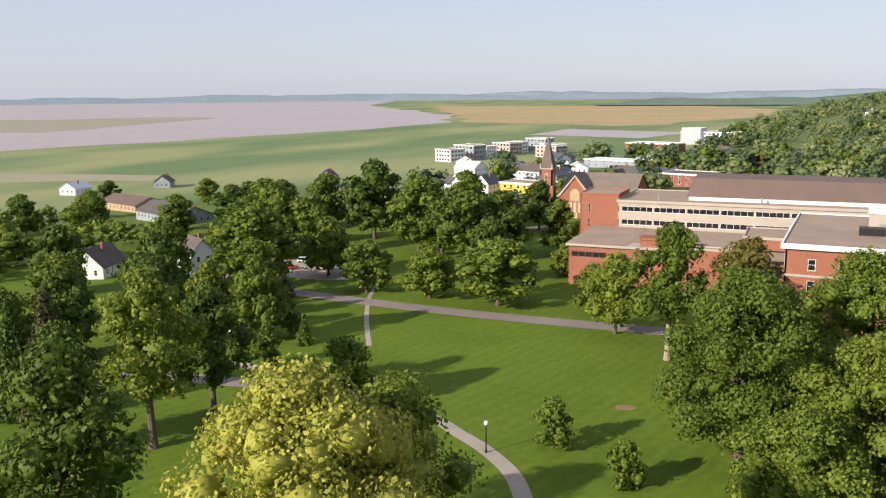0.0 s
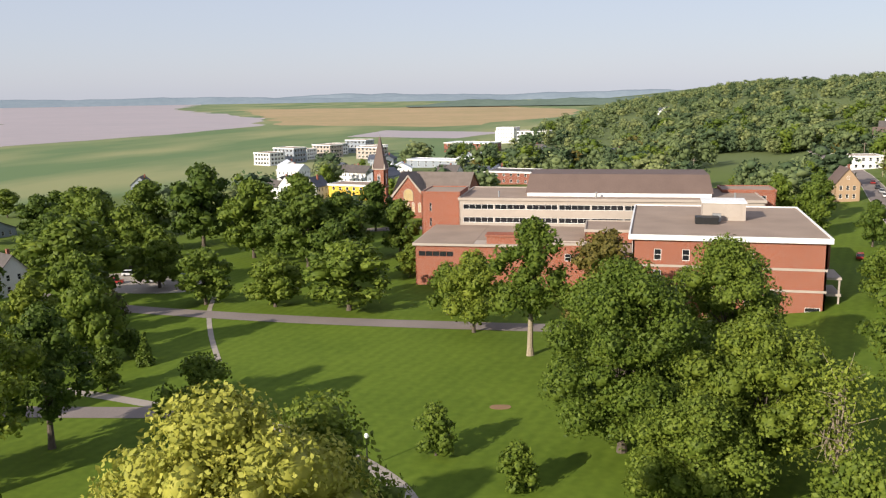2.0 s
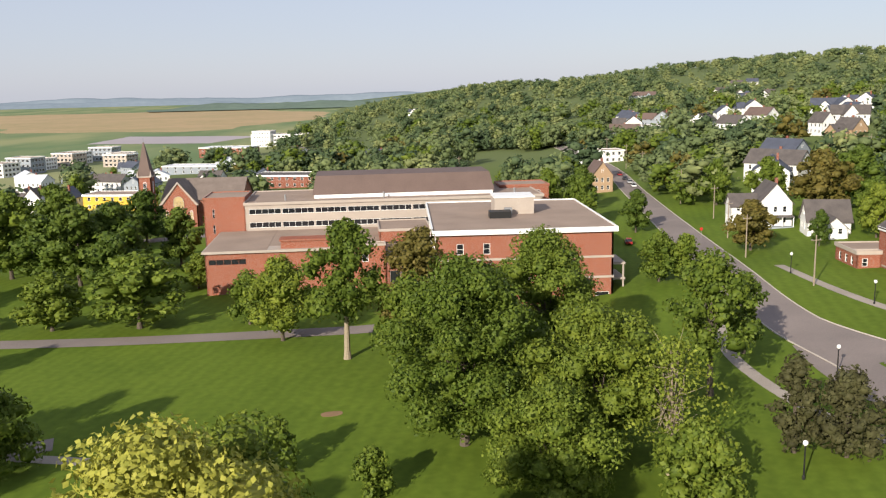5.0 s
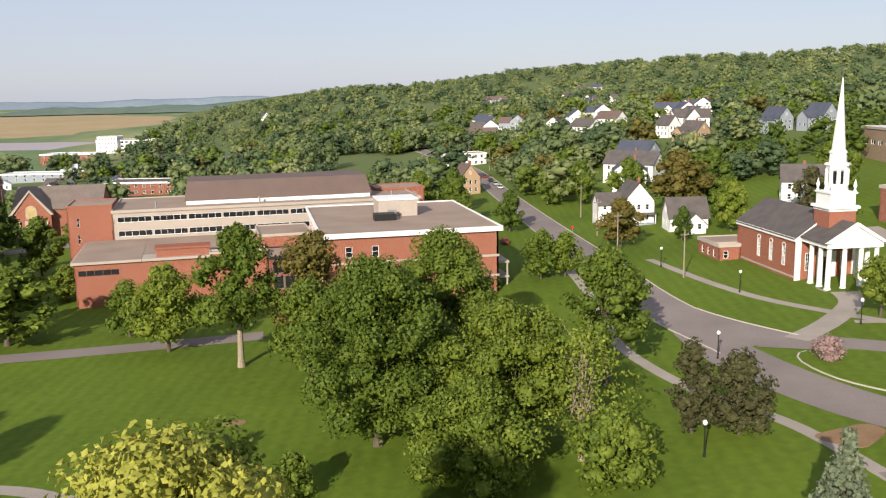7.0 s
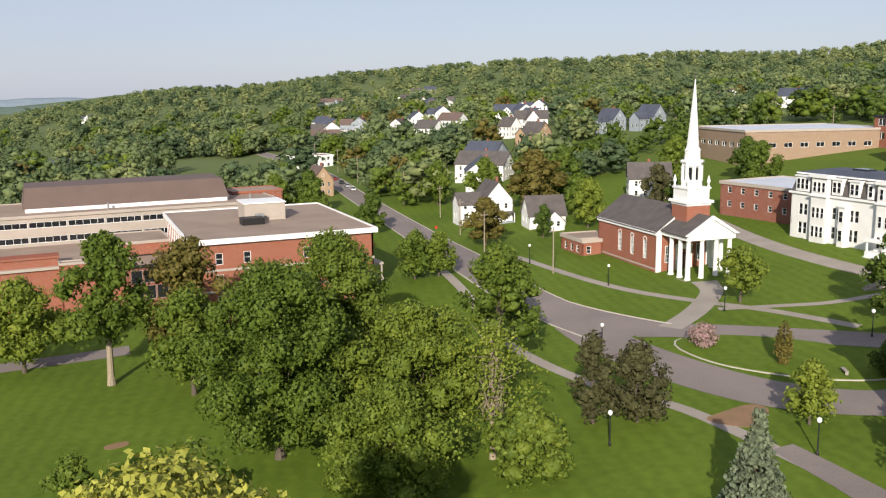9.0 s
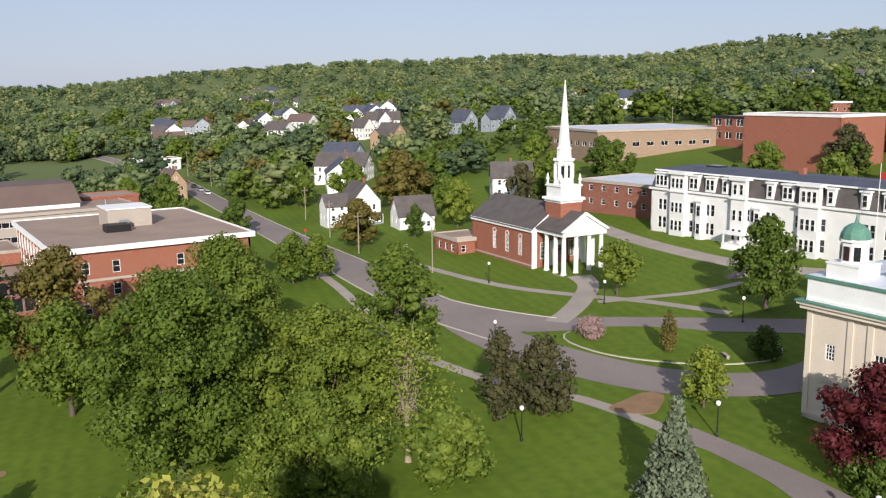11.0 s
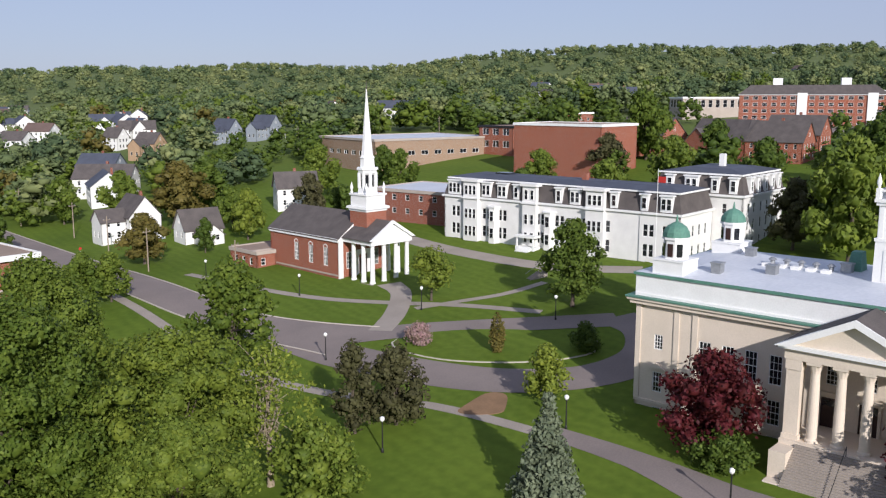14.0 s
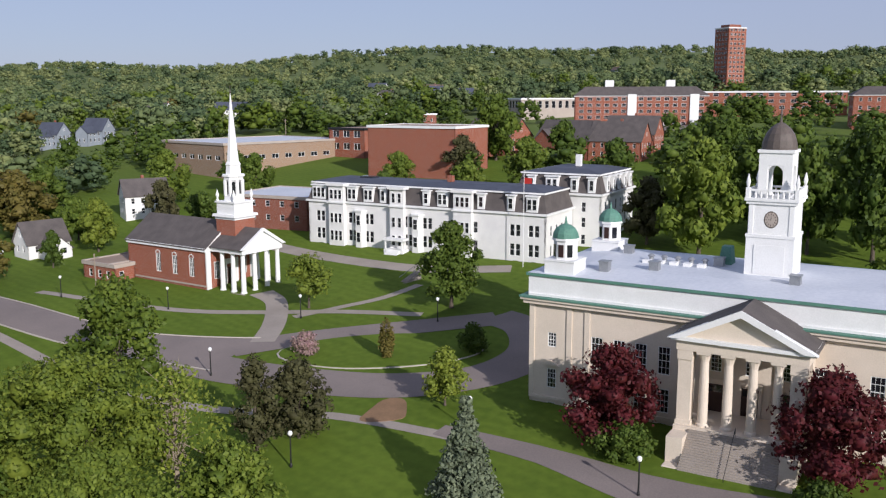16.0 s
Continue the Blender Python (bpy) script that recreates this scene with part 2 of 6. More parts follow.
def ground_material():
    m = material("grass_ground", (0.130, 0.184, 0.021), (0.070, 0.114, 0.012), 0.9, 0.05, 0.9, 0.35, spec=0.1, contrast=0.75)
    n, l = m.node_tree.nodes, m.node_tree.links
    p = n["Principled BSDF"]
    lawn = p.inputs["Base Color"].links[0].from_socket
    geo, sep = n.new("ShaderNodeNewGeometry"), n.new("ShaderNodeSeparateXYZ")
    l.new(geo.outputs["Position"], sep.inputs[0])
    # mowing stripes across the lawn
    wave, mp = n.new("ShaderNodeTexWave"), n.new("ShaderNodeMapping")
    mp.inputs["Rotation"].default_value = (0, 0, radians(14))
    l.new(geo.outputs["Position"], mp.inputs["Vector"]), l.new(mp.outputs[0], wave.inputs["Vector"])
    wave.inputs["Scale"].default_value, wave.inputs["Distortion"].default_value = 0.13, 3.0
    wave.inputs["Detail"].default_value = 2
    stripe = n.new("ShaderNodeMix")
    stripe.data_type, stripe.blend_type = 'RGBA', 'MULTIPLY'
    stripe.inputs["Factor"].default_value = 0.09
    l.new(lawn, stripe.inputs["A"]), l.new(wave.outputs["Color"], stripe.inputs["B"])
    # beyond the town: marsh meadow on the flats
    mr, cr, mx = n.new("ShaderNodeMapRange"), n.new("ShaderNodeTexNoise"), n.new("ShaderNodeMix")
    mr.inputs["From Min"].default_value, mr.inputs["From Max"].default_value = -7.2, -8.4
    l.new(sep.outputs["Z"], mr.inputs["Value"])
    sc = n.new("ShaderNodeVectorMath")
    sc.operation = 'MULTIPLY'
    sc.inputs[1].default_value = (0.009, 0.003, 0.01)
    l.new(geo.outputs["Position"], sc.inputs[0]), l.new(sc.outputs[0], cr.inputs["Vector"])
    cr.inputs["Scale"].default_value, cr.inputs["Detail"].default_value = 1.0, 7
    marsh = n.new("ShaderNodeMix")
    marsh.data_type = 'RGBA'
    marsh.inputs["A"].default_value, marsh.inputs["B"].default_value = (0.13, 0.19, 0.085, 1), (0.26, 0.27, 0.13, 1)
    mr2 = n.new("ShaderNodeMapRange")
    mr2.inputs["From Min"].default_value, mr2.inputs["From Max"].default_value = 0.42, 0.62
    l.new(cr.outputs["Fac"], mr2.inputs["Value"]), l.new(mr2.outputs["Result"], marsh.inputs["Factor"])
    # woodland and gardens away from the campus
    reach, far, floor = n.new("ShaderNodeVectorMath"), n.new("ShaderNodeMapRange"), n.new("ShaderNodeMix")
    reach.operation = 'LENGTH'
    l.new(geo.outputs["Position"], reach.inputs[0]), l.new(reach.outputs["Value"], far.inputs["Value"])
    far.inputs["From Min"].default_value, far.inputs["From Max"].default_value = 260, 520
    floor.data_type = 'RGBA'
    floor.inputs["B"].default_value = (0.120, 0.150, 0.055, 1)
    l.new(far.outputs["Result"], floor.inputs["Factor"]), l.new(stripe.outputs["Result"], floor.inputs["A"])
    mx.data_type = 'RGBA'
    l.new(mr.outputs["Result"], mx.inputs["Factor"])
    l.new(floor.outputs["Result"], mx.inputs["A"]), l.new(marsh.outputs["Result"], mx.inputs["B"])
    l.new(mx.outputs["Result"], p.inputs["Base Color"])
    return m


def axis(near, far, fine, steps):
    """Grid lines that are close together between the near limits and spread out to the far ones."""
    lo, hi = near
    mid = [lo + (hi - lo) * i / fine for i in range(fine + 1)]
    left = [lo - (lo - far[0]) * (i / steps) ** 2.2 for i in range(steps, 0, -1)]
    right = [hi + (far[1] - hi) * (i / steps) ** 2.2 for i in range(1, steps + 1)]
    return left + mid + right


gx, gy = axis((-160, 180), (-4700, 4700), 68, 40), axis((-20, 320), (-900, 4800), 68, 40)
tagged(mesh_object("ground", [(x, y, land(x, y)) for y in gy for x in gx],
                   [(j * len(gx) + i, j * len(gx) + i + 1, (j + 1) * len(gx) + i + 1, (j + 1) * len(gx) + i)
                    for j in range(len(gy) - 1) for i in range(len(gx) - 1)], ground_material(), True),
       "mown green lawn running out into marsh meadow and wooded hillside", "ground", kind="structure")


def sheet(name, corners, z, mat, label, rough_edge=25, seed=0):
    """A flat sheet with a wavering shoreline, between corners."""
    pts = []
    for i, (x0, y0) in enumerate(corners):
        x1, y1 = corners[(i + 1) % len(corners)]
        steps = max(2, int(math.hypot(x1 - x0, y1 - y0) / 45))
        for k in range(steps):
            x, y = x0 + (x1 - x0) * k / steps, y0 + (y1 - y0) * k / steps
            pts.append((x + rough_edge * noise.noise((x * 0.008, y * 0.008, seed)), y + rough_edge * noise.noise((x * 0.008, y * 0.008, seed + 9)), z))
    bm = bmesh.new()
    bmesh.ops.triangle_fill(bm, edges=[e for e in [bm.edges.new((a, b)) for vs in [[bm.verts.new(p) for p in pts]] for a, b in zip(vs, vs[1:] + vs[:1])]], use_beauty=True)
    bmesh.ops.recalc_face_normals(bm, faces=bm.faces)
    if bm.faces and sum(f.normal.z for f in bm.faces) < 0:
        bmesh.ops.reverse_faces(bm, faces=bm.faces)
    me = bpy.data.meshes.new(name)
    bm.to_mesh(me), bm.free()
    me.materials.append(mat)
    return tagged(new(name, me), label, name.split("_")[0], kind="structure")


WATER = material("muddy_tidal_water", (0.40, 0.31, 0.29), (0.33, 0.26, 0.245), 0.35, 0.004, 0.03, 0.0, spec=0.4)
REED = material("dry_reed_flat", (0.42, 0.29, 0.16), (0.29, 0.24, 0.11), 0.95, 0.006, 0.06, 0.0)
MUD = material("bare_mud_flat", (0.34, 0.28, 0.2), (0.25, 0.25, 0.14), 0.9, 0.006, 0.05, 0.0)
BAR = material("green_mud_bar", (0.25, 0.26, 0.17), (0.30, 0.25, 0.20), 0.9, 0.006, 0.05, 0.0)
sheet("reed_flat", [(-610, 1330), (-330, 1250), (-200, 1550), (-100, 2100), (-500, 2800), (-1300, 2600), (-760, 1650)], -8.46, REED, "dry tan reed flat beside the tidal bay", 60, 2)
sheet("mud_flat", [(-520, 340), (-390, 395), (-410, 420), (-540, 400)], -8.46, MUD, "sandy strip behind the town", 25, 3)
sheet("water_bay", [(-740, 560), (-660, 815), (-640, 1000), (-620, 1300), (-830, 1740), (-1560, 2650), (-2300, 4300), (-4600, 4300), (-4600, 300), (-1500, 250)], -8.42, WATER, "calm muddy pinkish tidal bay water", 40, 5)
sheet("water_pond", [(-360, 980), (-215, 950), (-190, 1080), (-360, 1150)], -8.40, WATER, "narrow muddy inlet behind the town", 12, 6)
sheet("marsh_bar", [(-1500, 620), (-1000, 830), (-1190, 1410), (-1330, 1480), (-1480, 1240), (-2300, 1100)], -8.38, BAR, "low green mud bar in the bay", 50, 7)

# far shore and ridge lines at the horizon; blue haze painted into the shore colour
HAZED_SHORE = material("hazed_wooded_shore", (0.25, 0.30, 0.34), (0.20, 0.25, 0.29), 1.0, 0.004, 0.03, 0.0, spec=0.0)
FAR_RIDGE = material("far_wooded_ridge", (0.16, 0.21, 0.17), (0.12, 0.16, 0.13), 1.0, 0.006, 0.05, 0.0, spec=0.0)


def ridge(name, radius, a0, a1, base, height, mat, label, seed, ends=True):
    """A long low hill on an arc round the campus; angles in degrees left of +y."""
    verts, faces, count = [], [], 140
    for i in range(count + 1):
        a = radians(a0 + (a1 - a0) * i / count)
        u = i / count
        h = height * (0.75 + 0.5 * noise.noise((u * 9, seed, 0.5)) + 0.14 * noise.noise((u * 60, seed, 1.5)) + 0.05 * noise.noise((u * 260, seed, 4.5)))
        if ends:
            h *= smooth(0, 0.12, u) * smooth(0, 0.12, 1 - u)
        for r, z in ((radius - 160, base), (radius - 60, base + h * 0.8), (radius, base + h), (radius + 120, base)):
            verts.append((-math.sin(a) * r, math.cos(a) * r, z))
    for i in range(count):
        for k in range(3):
            faces.append((i * 4 + k, i * 4 + 4 + k, i * 4 + 5 + k, i * 4 + 1 + k))
    return tagged(mesh_object(name, verts, faces, mat, True), label, "hill", kind="structure")


ridge("backdrop_far_shore", 4550, 75, 8, -9, 40, HAZED_SHORE, "wooded far shore of the bay, blue haze put into its colour", 1)
ridge("backdrop_far_hills", 4700, 30, -45, -9, 48, HAZED_SHORE, "low hills at the horizon, blue haze put into their colour", 4)
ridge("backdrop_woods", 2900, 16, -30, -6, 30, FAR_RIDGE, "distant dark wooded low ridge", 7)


# ---------- roads and walks ----------
def ribbon(name, line, widths, mat, label, lift, kerb=False, category="road"):
    """A paved strip along a line of places, draped on the ground."""
    pts, steps = [], 6
    ctrl = [line[0]] + list(line) + [line[-1]]
    w = [widths] * len(line) if isinstance(widths, (int, float)) else list(widths)
    wc = [w[0]] + w + [w[-1]]
    for i in range(1, len(ctrl) - 2):
        for k in range(steps + (i == len(ctrl) - 3)):
            t = k / steps
            q = [0.5 * (2 * ctrl[i][c] + (ctrl[i + 1][c] - ctrl[i - 1][c]) * t + (2 * ctrl[i - 1][c] - 5 * ctrl[i][c] + 4 * ctrl[i + 1][c] - ctrl[i + 2][c]) * t * t
                        + (3 * ctrl[i][c] - ctrl[i - 1][c] - 3 * ctrl[i + 1][c] + ctrl[i + 2][c]) * t ** 3) for c in (0, 1)]
            pts.append((q[0], q[1], wc[i] + (wc[i + 1] - wc[i]) * t))
    verts, faces, kv, kf = [], [], [], []
    for i, (x, y, width) in enumerate(pts):
        ax, ay, _ = pts[max(i - 1, 0)]
        bx, by, _ = pts[min(i + 1, len(pts) - 1)]
        d = math.hypot(bx - ax, by - ay) or 1
        nx, ny = -(by - ay) / d, (bx - ax) / d
        for s in (-1, -0.33, 0.33, 1):
            u, v = x + nx * s * width / 2, y + ny * s * width / 2
            verts.append((u, v, land(u, v) + lift))
        for s in (-1, 1):
            for out, z in ((0, -0.3), (0, 0.13), (0.18, 0.13), (0.18, -0.3)):
                u, v = x + nx * s * (width / 2 + out), y + ny * s * (width / 2 + out)
                kv.append((u, v, land(u, v) + lift + z))
    for i in range(len(pts) - 1):
        for k in range(3):
            faces.append((i * 4 + k, i * 4 + 4 + k, i * 4 + 5 + k, i * 4 + 1 + k)[::-1])
        for s in (0, 4):
            for k in range(3):
                a = i * 8 + s + k
                kf.append((a, a + 8, a + 9, a + 1))
    ob = tagged(mesh_object(name, verts, faces, mat), label, category, kind="structure")
    if kerb:
        tagged(mesh_object("kerb", kv, kf, KERB), "pale concrete kerb along the road", "kerb", kind="structure")
    return ob


def patch(name, corners, mat, lift, label, category, rounds=2):
    """A paved or planted area with rounded corners, draped on the ground."""
    pts = list(corners)
    for _ in range(rounds):
        pts = [q for a, b in zip(pts, pts[1:] + pts[:1]) for q in ((a[0] * .75 + b[0] * .25, a[1] * .75 + b[1] * .25), (a[0] * .25 + b[0] * .75, a[1] * .25 + b[1] * .75))]
    cx, cy = sum(p[0] for p in pts) / len(pts), sum(p[1] for p in pts) / len(pts)
    verts, faces, n = [(cx, cy, land(cx, cy) + lift)], [], len(pts)
    for r in (0.33, 0.66, 1.0):
        for x, y in pts:
            u, v = cx + (x - cx) * r, cy + (y - cy) * r
            verts.append((u, v, land(u, v) + lift))
    for x, y in pts:
        verts.append((x, y, land(x, y) - 0.3))
    for i in range(n):
        j = (i + 1) % n
        faces.append((0, 1 + i, 1 + j))
        for r in range(3):
            faces.append((1 + r * n + i, 1 + (r + 1) * n + i, 1 + (r + 1) * n + j, 1 + r * n + j))
    return tagged(mesh_object(name, verts, faces, mat), label, category, kind="structure")


ribbon("road_avenue", [(88, 640), (80, 420), (66, 300), (60, 250), (54, 200), (48, 160), (47, 130), (51, 108)], [7, 7, 7.5, 8, 9, 10, 9.5, 15], ASPHALT, "grey asphalt avenue climbing through the trees", 0.05, True)
ribbon("road_loop", [(46, 118), (45, 104), (47, 88), (51, 77), (59, 69), (70, 67), (80, 72), (84, 80)], [8, 9, 9, 9, 8, 8, 8, 8], ASPHALT, "asphalt drive loop in front of the hall", 0.06, False)
ribbon("road_loop_north", [(52, 110), (60, 104), (68, 96), (76, 87), (83, 79)], 7, ASPHALT, "asphalt drive behind the planted island", 0.07)
ribbon("road_lawn", [(-160, 174), (-125, 161), (-100, 156), (-74, 152.6), (-50, 151), (-22, 150)], 5.5, ASPHALT, "narrow grey asphalt drive across the lawn", 0.05)
ribbon("road_church", [(-140, 262), (-110, 268), (-80, 276), (-62, 284)], 8, ASPHALT, "grey street beside the brick church", 0.05)
ribbon("road_hall", [(40, 66), (39, 52), (36, 38), (37, 24), (38, 6), (40, -12)], [3, 4, 7, 7, 5, 5], ASPHALT, "asphalt apron in front of the hall steps", 0.055)
ribbon("path_lawn", [(-96, 107), (-85.6, 104.6), (-73, 101.2), (-53, 95.5), (-44.4, 90.2), (-38, 85.5), (-32, 79), (-25, 66)], 2.2, CONCRETE, "worn grey path across the lawn", 0.05, category="path")
ribbon("path_drive", [(-110, 96), (-88, 98), (-72, 100), (-62, 103)], 4.5, ASPHALT, "short asphalt drive among the trees", 0.07, category="path")
ribbon("path_diagonal", [(-104, 172), (-98, 158), (-88, 140), (-78, 124)], 1.0, CONCRETE, "bare trodden footpath in the grass", 0.04, category="path")
ribbon("path_chapel", [(61, 168), (62, 150), (65, 132), (70, 119), (76, 106), (80, 92)], 2.2, CONCRETE, "pale concrete walk past the chapel", 0.05, category="path")
ribbon("path_chapel_front", [(57, 108), (66, 113), (76, 121), (80, 128)], [4, 4, 4, 5], CONCRETE, "broad pale walk up to the chapel portico", 0.08, category="path")
ribbon("path_garden", [(70, 112), (78, 108), (86, 104), (96, 102)], 1.8, CONCRETE, "narrow concrete garden walk", 0.06, category="path")
ribbon("path_library", [(42, 172), (39, 150), (36, 134), (32, 116), (33, 96), (38, 80), (39, 62), (39, 50)], 2.0, CONCRETE, "grey walk along the lawn below the drive", 0.045, category="path")
ribbon("path_house_yard", [(118, 172), (111, 150), (107, 130), (106, 108), (112, 90)], 5, CONCRETE, "gravel drive in front of the white hall", 0.05, category="path")
patch("path_bare_patch", [(37.2, 76.5), (40.6, 71.2), (43.5, 72.6), (46.8, 74.8), (45.6, 77.4), (41.5, 77.0)], DIRT, 0.075, "bare brown soil between walk and road", "path")
patch("island_kerb", [(52, 103), (51, 92), (55, 83), (61, 76), (68, 73), (74, 78), (69, 92), (60, 102)], KERB, 0.13, "pale kerb round the planted island", "kerb")
patch("island_lawn", [(52.2, 102.7), (51.2, 92), (55.2, 83.2), (61.1, 76.2), (68, 73.3), (73.8, 78), (68.8, 91.9), (59.9, 101.7)], bpy.data.materials["grass_ground"], 0.22, "grass island in the drive loop", "lawn")
patch("lawn_flower_bed", [(-28.0, 108.4), (-25.0, 108.7), (-24.8, 106.8), (-27.7, 106.5)], DIRT, 0.05, "small bare bed in the lawn", "flower bed")
patch("pavement_car_park", [(-150, 200), (-120, 196), (-106, 182), (-120, 172), (-150, 178)], CONCRETE, 0.05, "pale car park among trees", "car park")
patch("pavement_upper_car_park", [(300, 170), (420, 190), (420, 120), (330, 110)], ASPHALT, 0.08, "grey car park on the hill", "car park")


# ---------- building kit ----------
class Shape:
    """Collects boxes, prisms and lathed forms for one mesh."""

    def __init__(self):
        self.v, self.f = [], []

    def add(self, verts, faces):
        n = len(self.v)
        self.v += [tuple(p) for p in verts]
        self.f += [tuple(i + n for i in f) for f in faces]
        return self

    def box(self, x0, x1, y0, y1, z0, z1):
        return self.prism([(x0, y0), (x1, y0), (x1, y1), (x0, y1)], z0, z1)

    def prism(self, pts, z0, z1, top=None):
        """An upright prism over a counter-clockwise outline; top: another outline for its upper end."""
        n, top = len(pts), top or pts
        return self.add([(x, y, z0) for x, y in pts] + [(x, y, z1) for x, y in top],
                        [tuple(range(n))[::-1], tuple(range(n, 2 * n))] + [(i, (i + 1) % n, n + (i + 1) % n, n + i) for i in range(n)])

    def plate(self, xs, zs, y0, y1):
        """One lattice of bars: strips between even cuts are solid, the rest is open."""
        at, nx, nz = {}, len(xs) - 1, len(zs) - 1

        def vert(i, k, y):
            if (i, k, y) not in at:
                at[i, k, y] = len(self.v)
                self.v.append((xs[i], y, zs[k]))
            return at[i, k, y]

        solid = lambda i, k: 0 <= i < nx and 0 <= k < nz and (i % 2 == 0 or k % 2 == 0)
        for i in range(nx):
            for k in range(nz):
                if solid(i, k):
                    self.f.append((vert(i, k, y0), vert(i + 1, k, y0), vert(i + 1, k + 1, y0), vert(i, k + 1, y0)))
                    for di, dk, p, q in ((-1, 0, (i, k), (i, k + 1)), (1, 0, (i + 1, k + 1), (i + 1, k)), (0, -1, (i + 1, k), (i, k)), (0, 1, (i, k + 1), (i + 1, k + 1))):
                        if not solid(i + di, k + dk):
                            self.f.append((vert(*p, y0), vert(*q, y0), vert(*q, y1), vert(*p, y1)))
        return self

    def tube(self, x, y, z0, z1, r0, r1=None, sides=12):
        r1 = r0 if r1 is None else r1
        ring = [(math.cos(math.tau * (i + .5) / sides), math.sin(math.tau * (i + .5) / sides)) for i in range(sides)]
        return self.prism([(x + c * r0, y + s * r0) for c, s in ring], z0, z1, [(x + c * r1, y + s * r1) for c, s in ring])

    def lathe(self, x, y, profile, sides=12):
        for (r0, z0), (r1, z1) in zip(profile, profile[1:]):
            self.tube(x, y, z0, z1, max(r0, .01), max(r1, .01), sides)
        return self


def part(name, shape, mat, parent, label=""):
    me = bpy.data.meshes.new(name)
    me.from_pydata(shape.v, [], shape.f)
    me.materials.append(mat)
    me.update()
    ob = new(name, me)
    ob.parent = parent
    return tagged(ob, label)


def thing(name, m, label, category, group="", kind=""):
    ob = new(name)
    ob.matrix_world = m
    return tagged(ob, label, category, group, kind)


WINDOWS = {}


def window(parent, m, w, h, style="sash", trim=WHITE, glass=GLASS):
    """A window in an opening: frame with glazing bars, and its pane. Local x along the wall, -y out of it."""
    key = (round(w, 2), round(h, 2), style, trim.name, glass.name)
    if key not in WINDOWS:
        s, b = Shape(), min(0.09, w * 0.08)
        xs, zs = [-w / 2, -w / 2 + b, w / 2 - b, w / 2], [0, b, h - b, h]
        if style in ("sash", "grid", "arch"):
            zs[2:2] = [h * .5 - .03, h * .5 + .03]
        if style in ("grid", "arch"):
            xs[2:2] = [-w / 6 - .016, -w / 6 + .016, w / 6 - .016, w / 6 + .016]
            zs[2:2] = [h * .25 - .016, h * .25 + .016]
            zs[6:6] = [h * .75 - .016, h * .75 + .016]
        if style == "ribbon":
            k = max(1, round(w / 1.5))
            xs[2:2] = [-w / 2 + w * i / k + d for i in range(1, k) for d in (-.035, .035)]
        s.plate(xs, zs, -.05, .1)
        arch = Shape()
        if style == "arch":
            top = [(math.cos(math.pi * i / 8) * w / 2, h + math.sin(math.pi * i / 8) * w / 2) for i in range(9)]
            low = [(math.cos(math.pi * i / 8) * (w / 2 - b * 1.6), h + math.sin(math.pi * i / 8) * (w / 2 - b * 1.6)) for i in range(9)]
            n = 9
            arch.add([(x, -.16, z) for x, z in top] + [(x, -.16, z) for x, z in low] + [(x, .1, z) for x, z in top] + [(x, .1, z) for x, z in low],
                     [f for i in range(8) for f in ((i, i + 1, n + i + 1, n + i), (i, 2 * n + i, 2 * n + i + 1, i + 1), (n + i, n + i + 1, 3 * n + i + 1, 3 * n + i))])
        g = Shape().box(-w / 2 + b, w / 2 - b, .05, .065, b, h - b)
        if style == "arch":
            g.add([(x, -.05, z) for x, z in low], [tuple(range(9))[::-1]])
        frame_ob = part("window", s, trim, parent)
        pane = part("pane", g, glass, frame_ob)
        extra = part("arch_trim", arch, trim, frame_ob).data if style == "arch" else None
        WINDOWS[key] = (frame_ob.data, pane.data, extra)
    else:
        frame_ob = new("window", WINDOWS[key][0])
        frame_ob.parent = parent
        pane = new("pane", WINDOWS[key][1])
        pane.parent = frame_ob
        if WINDOWS[key][2]:
            new("arch_trim", WINDOWS[key][2]).parent = frame_ob
    frame_ob.matrix_local = m
    return frame_ob


